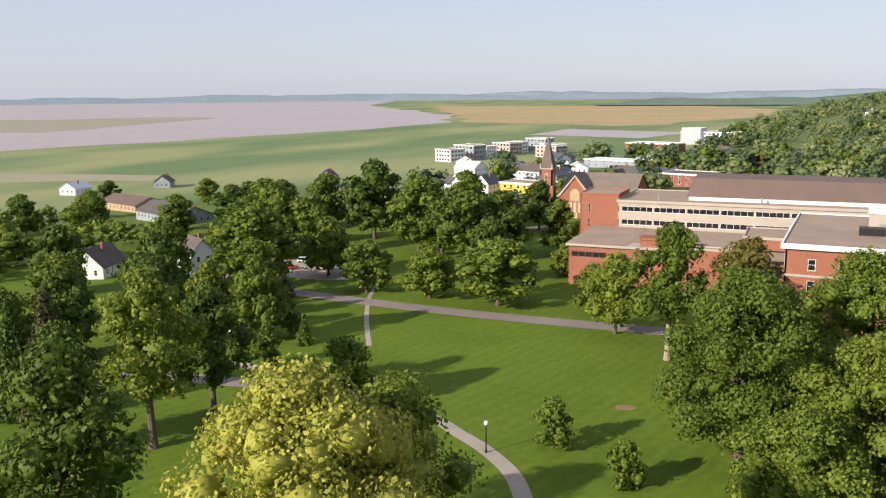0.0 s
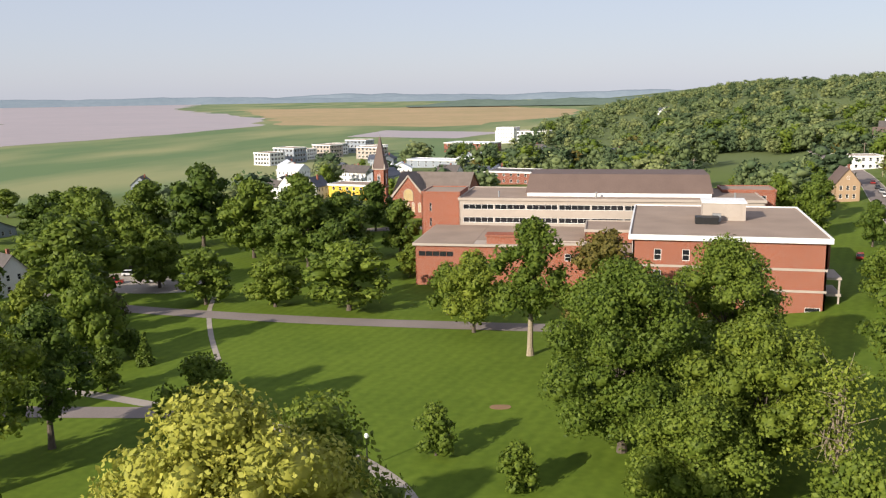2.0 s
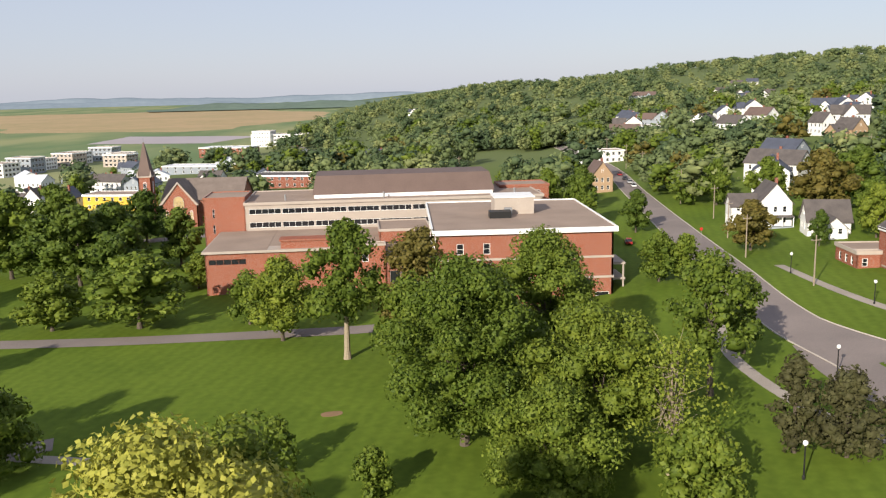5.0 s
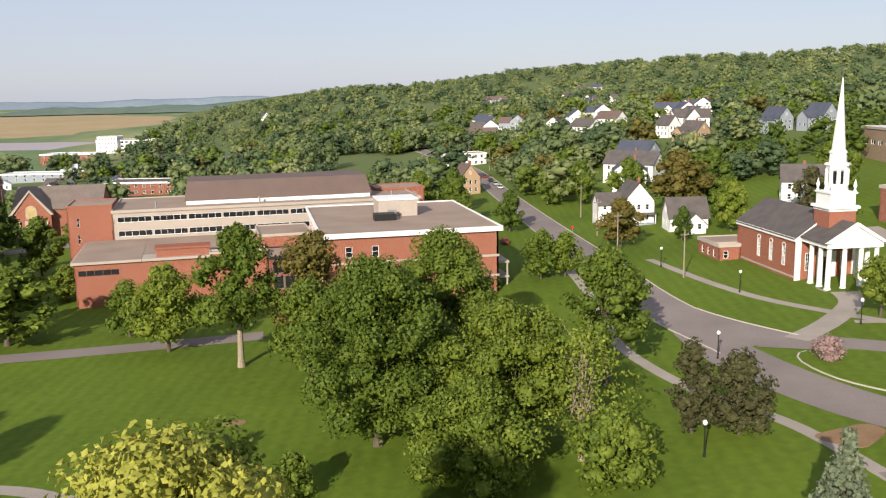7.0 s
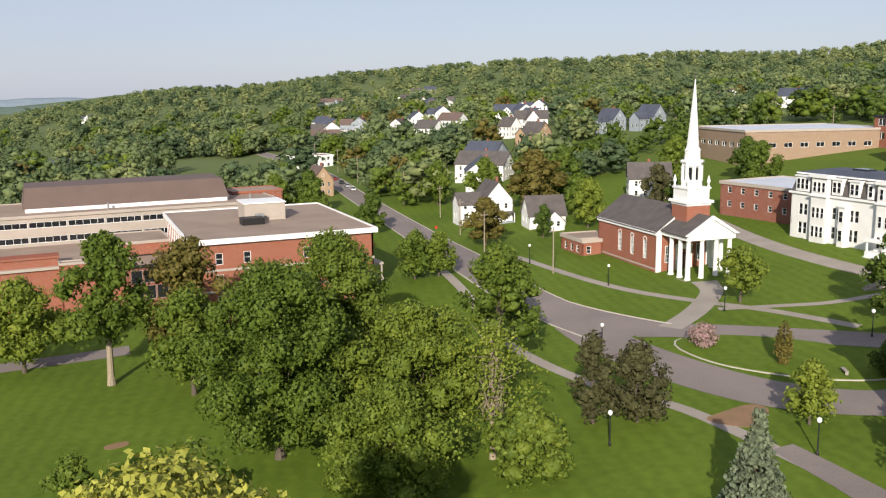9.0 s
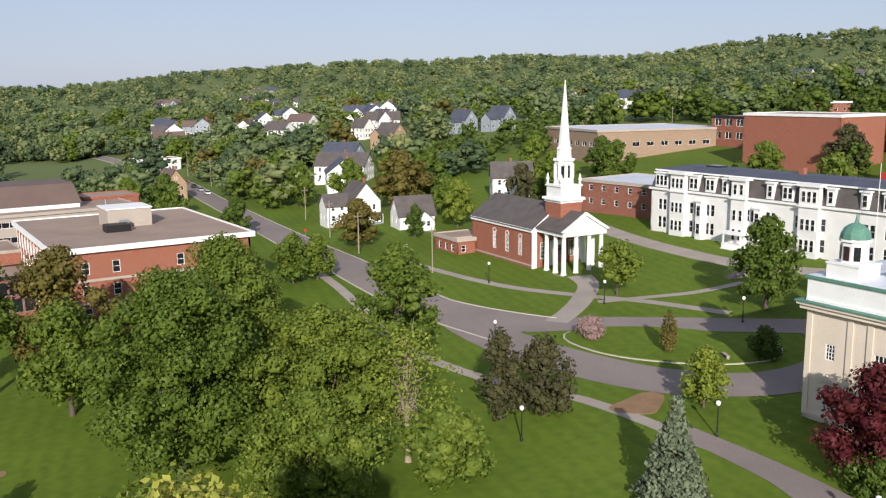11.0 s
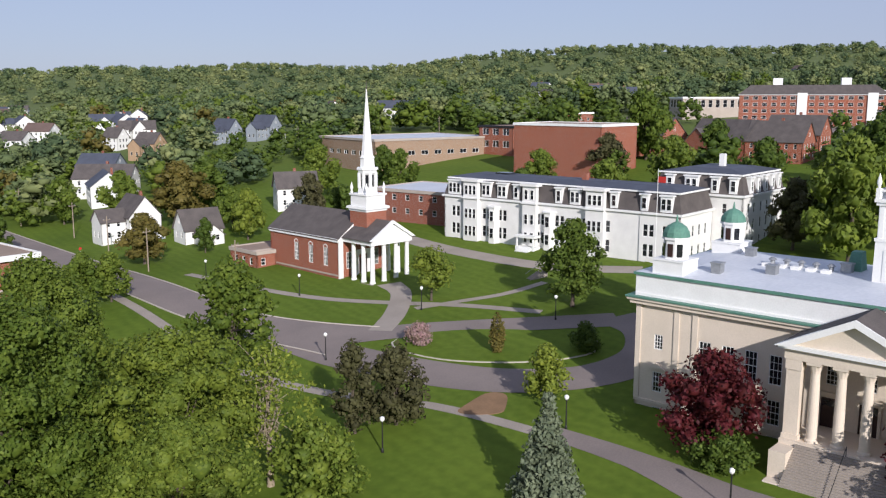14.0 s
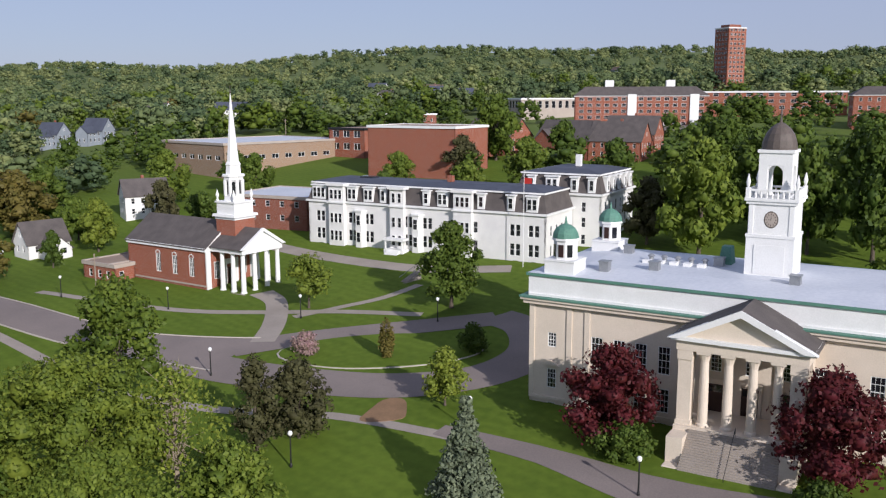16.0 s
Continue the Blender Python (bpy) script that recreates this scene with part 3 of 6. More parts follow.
def wall(parent, a, b, z0, z1, mat, opens=(), thick=0.35, style="sash", trim=WHITE, glass=GLASS, name="wall", label=""):
    """A wall from a to b, its outer face on the right-hand side of that way, with openings (along, sill, width, height) cut through and filled with windows."""
    length = math.hypot(b[0] - a[0], b[1] - a[1])
    ang = math.degrees(math.atan2(b[1] - a[1], b[0] - a[0]))
    opens = [(o[0] - o[2] / 2, o[0] + o[2] / 2, o[1], o[1] + o[3]) for o in opens]
    xs = sorted({0.0, length, *[round(v, 4) for o in opens for v in o[:2]]})
    zs = sorted({z0, z1, *[round(v, 4) for o in opens for v in o[2:]]})
    solid = lambda i, k: 0 <= i < len(xs) - 1 and 0 <= k < len(zs) - 1 and not any(
        o[0] < (xs[i] + xs[i + 1]) / 2 < o[1] and o[2] < (zs[k] + zs[k + 1]) / 2 < o[3] for o in opens)
    s = Shape()
    for i in range(len(xs) - 1):
        for k in range(len(zs) - 1):
            if not solid(i, k):
                continue
            x0, x1, c0, c1 = xs[i], xs[i + 1], zs[k], zs[k + 1]
            s.add([(x0, 0, c0), (x1, 0, c0), (x1, 0, c1), (x0, 0, c1)], [(0, 1, 2, 3)])
            s.add([(x0, thick, c0), (x1, thick, c0), (x1, thick, c1), (x0, thick, c1)], [(3, 2, 1, 0)])
            for di, dk, q in ((-1, 0, ((x0, c0), (x0, c1))), (1, 0, ((x1, c1), (x1, c0))), (0, -1, ((x1, c0), (x0, c0))), (0, 1, ((x0, c1), (x1, c1)))):
                if not solid(i + di, k + dk):
                    (p, r), (u, v) = q
                    s.add([(p, 0, r), (u, 0, v), (u, thick, v), (p, thick, r)], [(0, 1, 2, 3)])
    ob = part(name, s, mat, parent, label)
    ob.matrix_local = pose(a[0], a[1], 0, 0, 0, ang)
    for x0, x1, c0, c1 in opens:
        m = pose(a[0], a[1], 0, 0, 0, ang) @ pose((x0 + x1) / 2, 0.1, c0)
        window(parent, m, x1 - x0, c1 - c0, style, trim, glass)
    return ob


def row(length, count, sill, w, h, margin=1.5):
    """Openings at even steps along a wall."""
    step = (length - 2 * margin) / count
    return [(margin + step * (i + .5), sill, w, h) for i in range(count)]


def block(parent, x0, x1, y0, y1, z0, z1, mat, opens={}, **kw):
    """Four walls round a rectangle; opens by side: s (-y), e (+x), n (+y), w (-x)."""
    sides = dict(s=((x0, y0), (x1, y0)), e=((x1, y0), (x1, y1)), n=((x1, y1), (x0, y1)), w=((x0, y1), (x0, y0)))
    for k, (a, b) in sides.items():
        wall(parent, a, b, z0, z1, mat, opens.get(k, ()), **kw)


def gable_roof(parent, x0, x1, y0, y1, z, rise, mat, wallmat, along="x", over=0.4, thick=0.22, ends=True, name="roof"):
    """A pitched roof with its ridge along x or y, overhanging eaves and gable walls."""
    t = (lambda u, v, h: (u, v, h)) if along == "x" else (lambda u, v, h: (v, u, h))
    u0, u1, v0, v1 = (x0, x1, y0, y1) if along == "x" else (y0, y1, x0, x1)
    mid, half = (v0 + v1) / 2, (v1 - v0) / 2
    drop = rise * over / half
    s = Shape()
    for sgn in (-1, 1):
        e = mid + sgn * (half + over)
        q = [(u0 - over, e, z - drop), (u1 + over, e, z - drop), (u1 + over, mid, z + rise), (u0 - over, mid, z + rise)]
        s.add([t(*p) for p in q] + [t(a, b, c + thick) for a, b, c in q], [(0, 1, 2, 3), (7, 6, 5, 4), (0, 4, 5, 1), (1, 5, 6, 2), (2, 6, 7, 3), (3, 7, 4, 0)])
    ob = part(name, s, mat, parent)
    if ends:
        for u, d in ((u0, .25), (u1, -.25)):
            g = Shape()
            q = [(u, v0, z), (u, v1, z), (u, mid, z + rise)]
            g.add([t(*p) for p in q] + [t(a + d, b, c) for a, b, c in q], [(0, 1, 2), (5, 4, 3), (0, 3, 4, 1), (1, 4, 5, 2), (2, 5, 3, 0)])
            part("gable", g, wallmat, parent)
    return ob


def flat_roof(parent, x0, x1, y0, y1, z, mat, over=0.4, fascia=0.8, trim=WHITE, lip=0.25):
    """A flat roof with a fascia that stands up round its edge."""
    part("roof", Shape().box(x0 - over + .3, x1 + over - .3, y0 - over + .3, y1 + over - .3, z - fascia * .5 - .15, z - lip), mat, parent)
    a0, a1, b0, b1 = x0 - over, x1 + over, y0 - over, y1 + over
    ring = [[(a0 + d, b0 + d), (a1 - d, b0 + d), (a1 - d, b1 - d), (a0 + d, b1 - d)] for d in (0, .3)]
    s = Shape().add([(x, y, h) for r in ring for h in (z - fascia, z) for x, y in r],
                    [f for i in range(4) for k in [(i + 1) % 4] for f in ((i, k, 4 + k, 4 + i), (4 + i, 4 + k, 12 + k, 12 + i), (12 + i, 12 + k, 8 + k, 8 + i), (8 + i, 8 + k, k, i))])
    part("fascia", s, trim, parent)


def hip_roof(parent, x0, x1, y0, y1, z, rise, mat, over=0.4, flat=0.0):
    a0, a1, b0, b1 = x0 - over, x1 + over, y0 - over, y1 + over
    half = min(a1 - a0, b1 - b0) / 2 * (1 - flat)
    if half >= min(a1 - a0, b1 - b0) / 2 - .01:
        half -= .05
    part("roof", Shape().prism([(a0, b0), (a1, b0), (a1, b1), (a0, b1)], z, z + rise, [(a0 + half, b0 + half), (a1 - half, b0 + half), (a1 - half, b1 - half), (a0 + half, b1 - half)]), mat, parent)


def settled(x, y, z, dx, dy, dz, turn, grow):
    """Places a building drawn in plan: turned and sized about its middle, then moved."""
    return pose(x + dx, y + dy, z + dz, 0, 0, turn) @ Matrix.Scale(grow, 4) @ pose(-x, -y, -z)


# ---------- library ----------
library = thing("library_building", pose(0, 0, 0), "red brick library with precast bands and flat gravel roofs", "building")
fw = [(4.5, zz, 1.3, 2.1) for zz in (5.2, 9.1, 13.0)] + [(9.5, zz, 1.3, 2.1) for zz in (5.2, 9.1, 13.0)] + [(20.5, zz, 1.3, 2.1) for zz in (5.2, 9.1, 13.0)]
fins = [o for zz in (5.0, 9.0, 13.0) for o in row(42, 12, zz, 1.7, 2.6, 1.0)]
block(library, -10, 23.5, 155.2, 197, 1.0, 16.95, BRICK, dict(s=fw + [(31.5, 3.6, 2.6, 1.6)], w=fins, e=[(x, zz, 2.2, 1.4) for x in (8, 16, 24, 32) for zz in (9.1, 13)]), style="sash")
flat_roof(library, -10, 23.5, 155.2, 197, 17.8, GRAVEL, 0.75, 0.95)
for zz in (7.9, 11.8):
    s = Shape().box(-10.12, 23.62, 155.06, 155.196, zz, zz + .42).box(23.504, 23.66, 155.196, 197, zz, zz + .42)
    part("band_course", s, PRECAST, library, "pale precast band course")
for i in range(13):
    part("fin", Shape().box(-10.07, -10.004, 155.6 + i * 3.4, 155.95 + i * 3.4, 2.0, 16.45), WHITE, library, "white vertical concrete fin")
s = Shape().box(3.2, 11.5, 176, 183.5, 17.55, 21.0)
part("penthouse", s, PRECAST, library, "pale roof plant room")
part("penthouse_cap", Shape().box(3.0, 11.7, 175.8, 183.7, 21.0, 21.25), WHITE, library)
part("louvre", Shape().box(7.2, 10.6, 175.9, 175.996, 18.2, 20.6), PRECAST, library)
part("vent_box", Shape().box(1.6, 6.0, 170.2, 173.4, 17.55, 18.9), BLACK, library, "dark roof ventilation unit")
part("vent_box", Shape().box(5.0, 6.6, 173.6, 174.6, 17.55, 19.2), GREY_STEEL, library)
# entrance canopies beside the east end
for zz in (6.6, 9.6):
    part("canopy", Shape().box(24.3, 26.8, 159, 167, zz, zz + .4), PRECAST, library, "pale concrete entrance canopy")
part("canopy_post", Shape().box(26.3, 26.6, 159.2, 159.5, 3, 9.6), PRECAST, library)
part("stair_tower", Shape().box(24.4, 29.5, 186, 196, 3, 11.5), BRICK, library, "brick stair tower")
part("stair_tower_cap", Shape().box(24.3, 29.7, 185.8, 196.2, 11.5, 11.9), WHITE, library)
# long office wing with window ribbons
front_block = set(library.children)
wing_x0, wing_x1, wing_y = -54.7, 20.5, 223.6
block(library, wing_x0, wing_x1, wing_y, 250, 0, 15.6, PRECAST,
      dict(s=row(75.2, 9, 12.95, 7.9, 1.35, .8) + row(75.2, 9, 9.55, 7.9, 1.4, .8), w=row(26, 3, 12.75, 5, 1.25)), style="ribbon", trim=WHITE)
part("brick_apron", Shape().box(-52, 20.2, 223.3, 223.594, 0.2, 7.3), BRICK, library)
flat_roof(library, wing_x0, wing_x1, wing_y, 250, 15.95, GRAVEL, 0.35, 0.7, PRECAST)
hall_pts = [(-37.8, 230), (8.6, 230), (8.6, 249), (-37.8, 249)]
part("upper_wall", Shape().prism(hall_pts, 15.5, 16.6), WHITE, library)
part("mansard_roof", Shape().prism([(x + (-.5 if x < 0 else .5), y) for x, y in hall_pts], 16.6, 21.2, [(-37.4, 233.4), (8.2, 233.4), (8.2, 248), (-37.4, 248)]), BROWN_ROOF, library, "brown metal mansard roof")
block(library, -65.2, -55.0, 226, 240, -2, 16.8, BRICK, dict(s=[(2.4, zz, .5, 2.2) for zz in (4, 8, 12)]))
flat_roof(library, -65.2, -55.0, 226, 240, 17.2, GRAVEL, .1, .5, BRICK)
block(library, 12.5, 26.0, 241, 252, 2, 16.2, BRICK, dict(s=[(10.5, 13, 1.2, 2)]))
flat_roof(library, 12.5, 26.0, 241, 252, 16.6, GRAVEL, .15, .6, BRICK)
for x in (-45, -20, 14):
    part("roof_stack", Shape().tube(x, 228, 15.6, 17.2, .25), GREY_STEEL, library)
# low reading-room wing in front
block(library, -60.5, -21, 196.2, 223.3, -2.5, 8.2, BRICK, dict(s=[(4.8, 5.6, 8.2, 1.3)]), style="ribbon", trim=BRICK_DARK)
s = Shape()
outline = [(-61.1, 195.6), (-47, 195.6), (-47, 223.2), (-61.1, 223.2)]
s.prism(outline, 8.2, 8.75).prism([(-46.95, 195.6), (-20.8, 195.6), (-20.8, 223.2), (-46.95, 223.2)], 8.2, 8.75)
part("fascia", s, PRECAST, library)
s = Shape().add([(-60.8, 195.9, 8.76), (-47, 195.9, 8.76), (-47, 223, 8.95), (-60.8, 223, 8.95), (-60.8, 223, 8.7), (-47, 223, 8.7)], [(0, 1, 2, 3), (0, 3, 4), (1, 5, 2), (3, 2, 5, 4)])
s.add([(-47, 201, 8.76), (-21, 201, 8.76), (-21, 223, 8.9), (-47, 223, 8.9), (-47, 223, 8.7), (-21, 223, 8.7)], [(0, 1, 2, 3), (0, 3, 4), (1, 5, 2)])
part("sloped_roof", s, GRAVEL, library, "brown gravel roof, gently sloped")
part("clerestory", Shape().box(-44, -33, 196.6, 200.8, 8.7, 10.4).prism([(-44.3, 196.3), (-32.7, 196.3), (-32.7, 201), (-44.3, 201)], 10.4, 10.8), BRICK, library)
block(library, -33, -21, 193, 196, -1, 9.5, BRICK, dict(s=[(7.5, 5.8, 1.4, 1.6)]))
flat_roof(library, -33, -21, 193, 196, 9.8, GRAVEL, .1, .5, PRECAST)
block(library, -20.8, -10.4, 188, 200, 0, 8.4, BRICK_DARK, dict(s=row(10.4, 4, 5.2, 2.2, 2.6, .4) + row(10.4, 4, 1.8, 2.2, 2.8, .4)), style="ribbon", trim=GREY_STEEL)
flat_roof(library, -20.8, -10.4, 188, 200, 8.9, GRAVEL, .25, .6, BLACK)
block(library, -22, -10.4, 200.5, 215, 0, 11.5, BRICK)
flat_roof(library, -22, -10.4, 200.5, 215, 11.8, GRAVEL, .2, .6, PRECAST)

wing_place = settled(-23.8, 225.3, 16.7, -0.83, -7.72, 0.72, 2.96, 1.006)
for o in library.children:
    if o not in front_block:
        o.matrix_basis = wing_place @ o.matrix_basis


# ---------- brick church ----------
church = thing("brick_church", pose(-5.99, 1.14, 0.32), "red brick church with grey roof and slate spire", "church")
block(church, -93, -66, 299, 322, -4, 7.5, BRICK, dict(e=row(23, 4, 1, 1.4, 4)), style="grid")
gable_roof(church, -93, -66, 299, 322, 7.5, 6.2, BROWN_SHINGLE, BRICK, "x", .5)
fx0, fx1, fy = -93.2, -80.6, 296.4
wall(church, (fx0, fy), (fx1, fy), -4, 6.5, BRICK, [(6.3, -3.2, 1.8, 3.0), (2.2, .5, 1.1, 3), (10.4, .5, 1.1, 3), (4.6, .4, 1.0, 3.2), (6.3, .4, 1.0, 3.2), (8.0, .4, 1.0, 3.2)], style="arch", glass=GLOW_GLASS)
wall(church, (fx1, fy), (fx1, 300), -4, 6.5, BRICK)
wall(church, (fx0, 300), (fx0, fy), -4, 6.5, BRICK)
gable_roof(church, fx0, fx1, fy, 308, 6.5, 7.2, BROWN_SHINGLE, BRICK, "y", .35)
s = Shape()
for sgn in (-1, 1):
    mid, half = (fx0 + fx1) / 2, (fx1 - fx0) / 2
    q = [(mid + sgn * (half + .5), 5.85), (mid + sgn * half * .93, 5.85), (mid, 13.3), (mid, 14.0)]
    s.add([(x, fy - .45, z) for x, z in q] + [(x, fy - .1, z) for x, z in q], [(0, 1, 2, 3), (7, 6, 5, 4), (0, 4, 5, 1), (1, 5, 6, 2), (3, 2, 6, 7), (0, 3, 7, 4)])
part("bargeboard", s, PRECAST, church, "pale raking trim of the gable")
window(church, pose((fx0 + fx1) / 2, fy - .12, 4.6), 3.6, 2.6, "arch", PRECAST, GLOW_GLASS)
tx, ty = -97.6, 297.6
block(church, tx - 2.2, tx + 2.2, ty - 2.2, ty + 2.2, -4, 15.8, BRICK, dict(s=[(2.2, 10.5, 1.2, 3.2), (2.2, 4.5, .9, 2.6), (2.2, -3.2, 1.6, 2.8)], e=[(2.2, 10.5, 1.2, 3.2)]), style="arch")
for zz in (3.2, 9.3, 15.8):
    part("string_course", Shape().box(tx - 2.45, tx + 2.45, ty - 2.45, ty + 2.45, zz, zz + .4), PRECAST, church)
part("spire", Shape().prism([(tx - 2.3, ty - 2.3), (tx + 2.3, ty - 2.3), (tx + 2.3, ty + 2.3), (tx - 2.3, ty + 2.3)], 16.2, 27.6, [(tx - .15, ty - .15), (tx + .15, ty - .15), (tx + .15, ty + .15), (tx - .15, ty + .15)]), BROWN_ROOF, church, "slate covered pyramid spire")
part("finial", Shape().tube(tx, ty, 27.6, 29, .08), GREY_STEEL, church)
for dx in (-2.2, 2.2):
    for dy in (-2.2, 2.2):
        part("pinnacle", Shape().prism([(tx + dx - .3, ty + dy - .3), (tx + dx + .3, ty + dy - .3), (tx + dx + .3, ty + dy + .3), (tx + dx - .3, ty + dy + .3)], 16.2, 18.2, [(tx + dx - .03, ty + dy - .03), (tx + dx + .03, ty + dy - .03), (tx + dx + .03, ty + dy + .03), (tx + dx - .03, ty + dy + .03)]), PRECAST, church)
for dx in (-2.4, 2.4):
    part("buttress", Shape().box(tx + dx - .35, tx + dx + .35, ty - 2.6, ty - 2.204, -4, 9.3), BRICK, church)


# ---------- chapel with white steeple ----------
chapel = thing("chapel", settled(79.5, 143.0, 18.3, 2.90, -0.90, 0.09, -4.49, 1.003), "red brick chapel with white columned portico and tall steeple", "chapel")
side = [(x, 9.3, 1.5, 3.4) for x in (15.0, 10.4, 5.8)]
block(chapel, 74.6, 87.4, 140, 163.5, 4, 15.0, BRICK, dict(w=[(23.5 - x + 3.0, 9.0, 1.5, 3.8) for x in (7, 12, 17)], e=side), style="arch")
gable_roof(chapel, 74.6, 87.4, 140, 163.5, 15.0, 4.6, SHINGLE, BRICK, "y", .45)
part("cornice", Shape().box(74.2, 74.596, 140, 163.5, 14.3, 15.0).box(87.404, 87.8, 140, 163.5, 14.3, 15.0).box(74.2, 87.8, 139.6, 139.996, 14.3, 15.0), WHITE, chapel)
part("water_table", Shape().box(74.45, 74.596, 140, 163.5, 7.3, 7.6), PRECAST, chapel)
s = Shape()
for sgn in (-1, 1):
    q = [(81 + sgn * 6.9, 14.6), (81 + sgn * 6.0, 14.6), (81, 19.0), (81, 19.65)]
    s.add([(x, 139.5, z) for x, z in q] + [(x, 139.9, z) for x, z in q], [(0, 1, 2, 3), (7, 6, 5, 4), (0, 4, 5, 1), (1, 5, 6, 2), (3, 2, 6, 7), (0, 3, 7, 4)])
part("raking_cornice", s, WHITE, chapel)
px0, px1, py0 = 75.9, 86.1, 131.0
part("porch_floor", Shape().box(px0 - .6, px1 + .6, py0 - .6, 139.99, 4.5, 6.75), CONCRETE, chapel)
for i in range(4):
    part("step", Shape().box(px0 + .5, px1 - .5, py0 - 1.0 - i * .36, py0 - .605 - i * .36 + (0 if i == 0 else .001), 4.5, 6.55 - i * .17), CONCRETE, chapel)
for i, x in enumerate((px0 + .5, px0 + 3.5, px1 - 3.5, px1 - .5)):
    part("column", Shape().lathe(x, py0 + .5, [(.62, 6.75), (.62, 7.0), (.5, 7.1), (.46, 10.5), (.4, 14.1), (.55, 14.25), (.6, 14.4)], 14), WHITE, chapel, "white round column")
for y in (134.2, 137.2):
    for x in (px0 + .5, px1 - .5):
        part("column", Shape().lathe(x, y, [(.62, 6.75), (.62, 7.0), (.5, 7.1), (.46, 10.5), (.4, 14.1), (.55, 14.25), (.6, 14.4)], 14), WHITE, chapel, "white round column")
for x in (75.2, 86.8):
    part("pilaster", Shape().box(x - .55, x + .55, 139.7, 139.997, 6.0, 14.4), WHITE, chapel)
part("entablature", Shape().box(px0 - .3, px1 + .3, py0 - .2, 139.55, 14.4, 15.4), WHITE, chapel)
gable_roof(chapel, px0 - .3, px1 + .3, py0 - .2, 142, 15.4, 3.3, SHINGLE, WHITE, "y", .4, .2)
s = Shape()
for sgn in (-1, 1):
    q = [(81 + sgn * 5.95, 15.4), (81 + sgn * 5.0, 15.4), (81, 18.4), (81, 19.05)]
    s.add([(x, py0 - .75, z) for x, z in q] + [(x, py0 - .21, z) for x, z in q], [(0, 1, 2, 3), (7, 6, 5, 4), (0, 4, 5, 1), (1, 5, 6, 2), (3, 2, 6, 7), (0, 3, 7, 4)])
part("pediment_trim", s, WHITE, chapel)
part("door", Shape().box(79.9, 82.1, 139.9, 139.99, 6.75, 10.4), DOORWOOD, chapel, "dark panelled entrance door")
part("door_surround", Shape().box(79.1, 79.88, 139.75, 139.992, 6.75, 11.2).box(82.12, 82.9, 139.75, 139.992, 6.75, 11.2).box(79.1, 82.9, 139.7, 139.985, 11.2, 12.2), WHITE, chapel, "white carved door surround")
for x in (77.4, 84.6):
    window(chapel, pose(x, 139.93, 8.6), 1.3, 3.4, "grid")
# steeple
cx, cy = 81.0, 138.0
sq = lambda r: [(cx - r, cy - r), (cx + r, cy - r), (cx + r, cy + r), (cx - r, cy + r)]
part("tower_base", Shape().prism(sq(2.6), 15.6, 20.4), BRICK, chapel, "square brick tower base")
part("tower_cornice", Shape().prism(sq(2.75), 20.4, 20.9).prism(sq(3.15), 20.9, 21.4, sq(3.05)), WHITE, chapel)
part("tower_stage", Shape().prism(sq(2.45), 21.4, 23.6).prism(sq(2.7), 23.6, 23.9), WHITE, chapel, "white panelled tower stage")
for dx in (-2.3, 2.3):
    for dy in (-2.3, 2.3):
        part("urn", Shape().lathe(cx + dx, cy + dy, [(.18, 23.9), (.32, 24.1), (.14, 24.4), (.36, 25.0), (.2, 25.6), (.03, 26.2)], 8), WHITE, chapel)
for i in range(8):
    a = math.tau * (i + .5) / 8
    part("belfry_post", Shape().tube(cx + math.cos(a) * 1.75, cy + math.sin(a) * 1.75, 25.0, 28.0, .36, .36, 6), WHITE, chapel)
part("belfry_base", Shape().tube(cx, cy, 23.9, 25.0, 2.1, 2.0, 8), WHITE, chapel, "white eight-sided base of the belfry")
part("belfry_head", Shape().tube(cx, cy, 28.0, 28.7, 1.95, 2.0, 8), WHITE, chapel)
part("belfry_cornice", Shape().tube(cx, cy, 28.7, 29.1, 2.3, 2.25, 8), WHITE, chapel)
part("belfry_core", Shape().tube(cx, cy, 25.0, 28.0, 1.45, 1.45, 8), WHITE, chapel)
for i in range(8):
    a = math.tau * i / 8
    o = part("louvre", Shape().box(-.32, .32, -.03, .03, 25.3, 27.7), GLASS, chapel)
    o.matrix_local = pose(cx + math.cos(a) * 1.5, cy + math.sin(a) * 1.5, 0, 0, 0, math.degrees(a) + 90)
part("spire", Shape().lathe(cx, cy, [(1.55, 29.1), (1.45, 30.8), (1.6, 31.0), (1.2, 31.6), (.07, 44.6)], 8), WHITE, chapel, "tall white eight-sided spire")
part("weathervane", Shape().tube(cx, cy, 44.6, 46.2, .05).lathe(cx, cy, [(.05, 44.7), (.2, 44.95), (.05, 45.2)], 8), BRONZE, chapel)
block(chapel, 69.6, 74.5, 161.5, 172, 4, 9.9, BRICK, dict(s=[(1.6, 7.2, 1.1, 1.6)], w=[(2.4, 7.2, 1.1, 1.6), (5.4, 7.2, 1.1, 1.6), (8.2, 7.2, 1.1, 1.6)]))
block(chapel, 74.65, 84, 163.6, 172, 4, 9.9, BRICK)
flat_roof(chapel, 69.6, 84, 163.6, 172, 10.4, GRAVEL, .25, .8, PRECAST)
flat_roof(chapel, 69.6, 74.2, 161.5, 163.0, 10.38, GRAVEL, .25, .78, PRECAST)


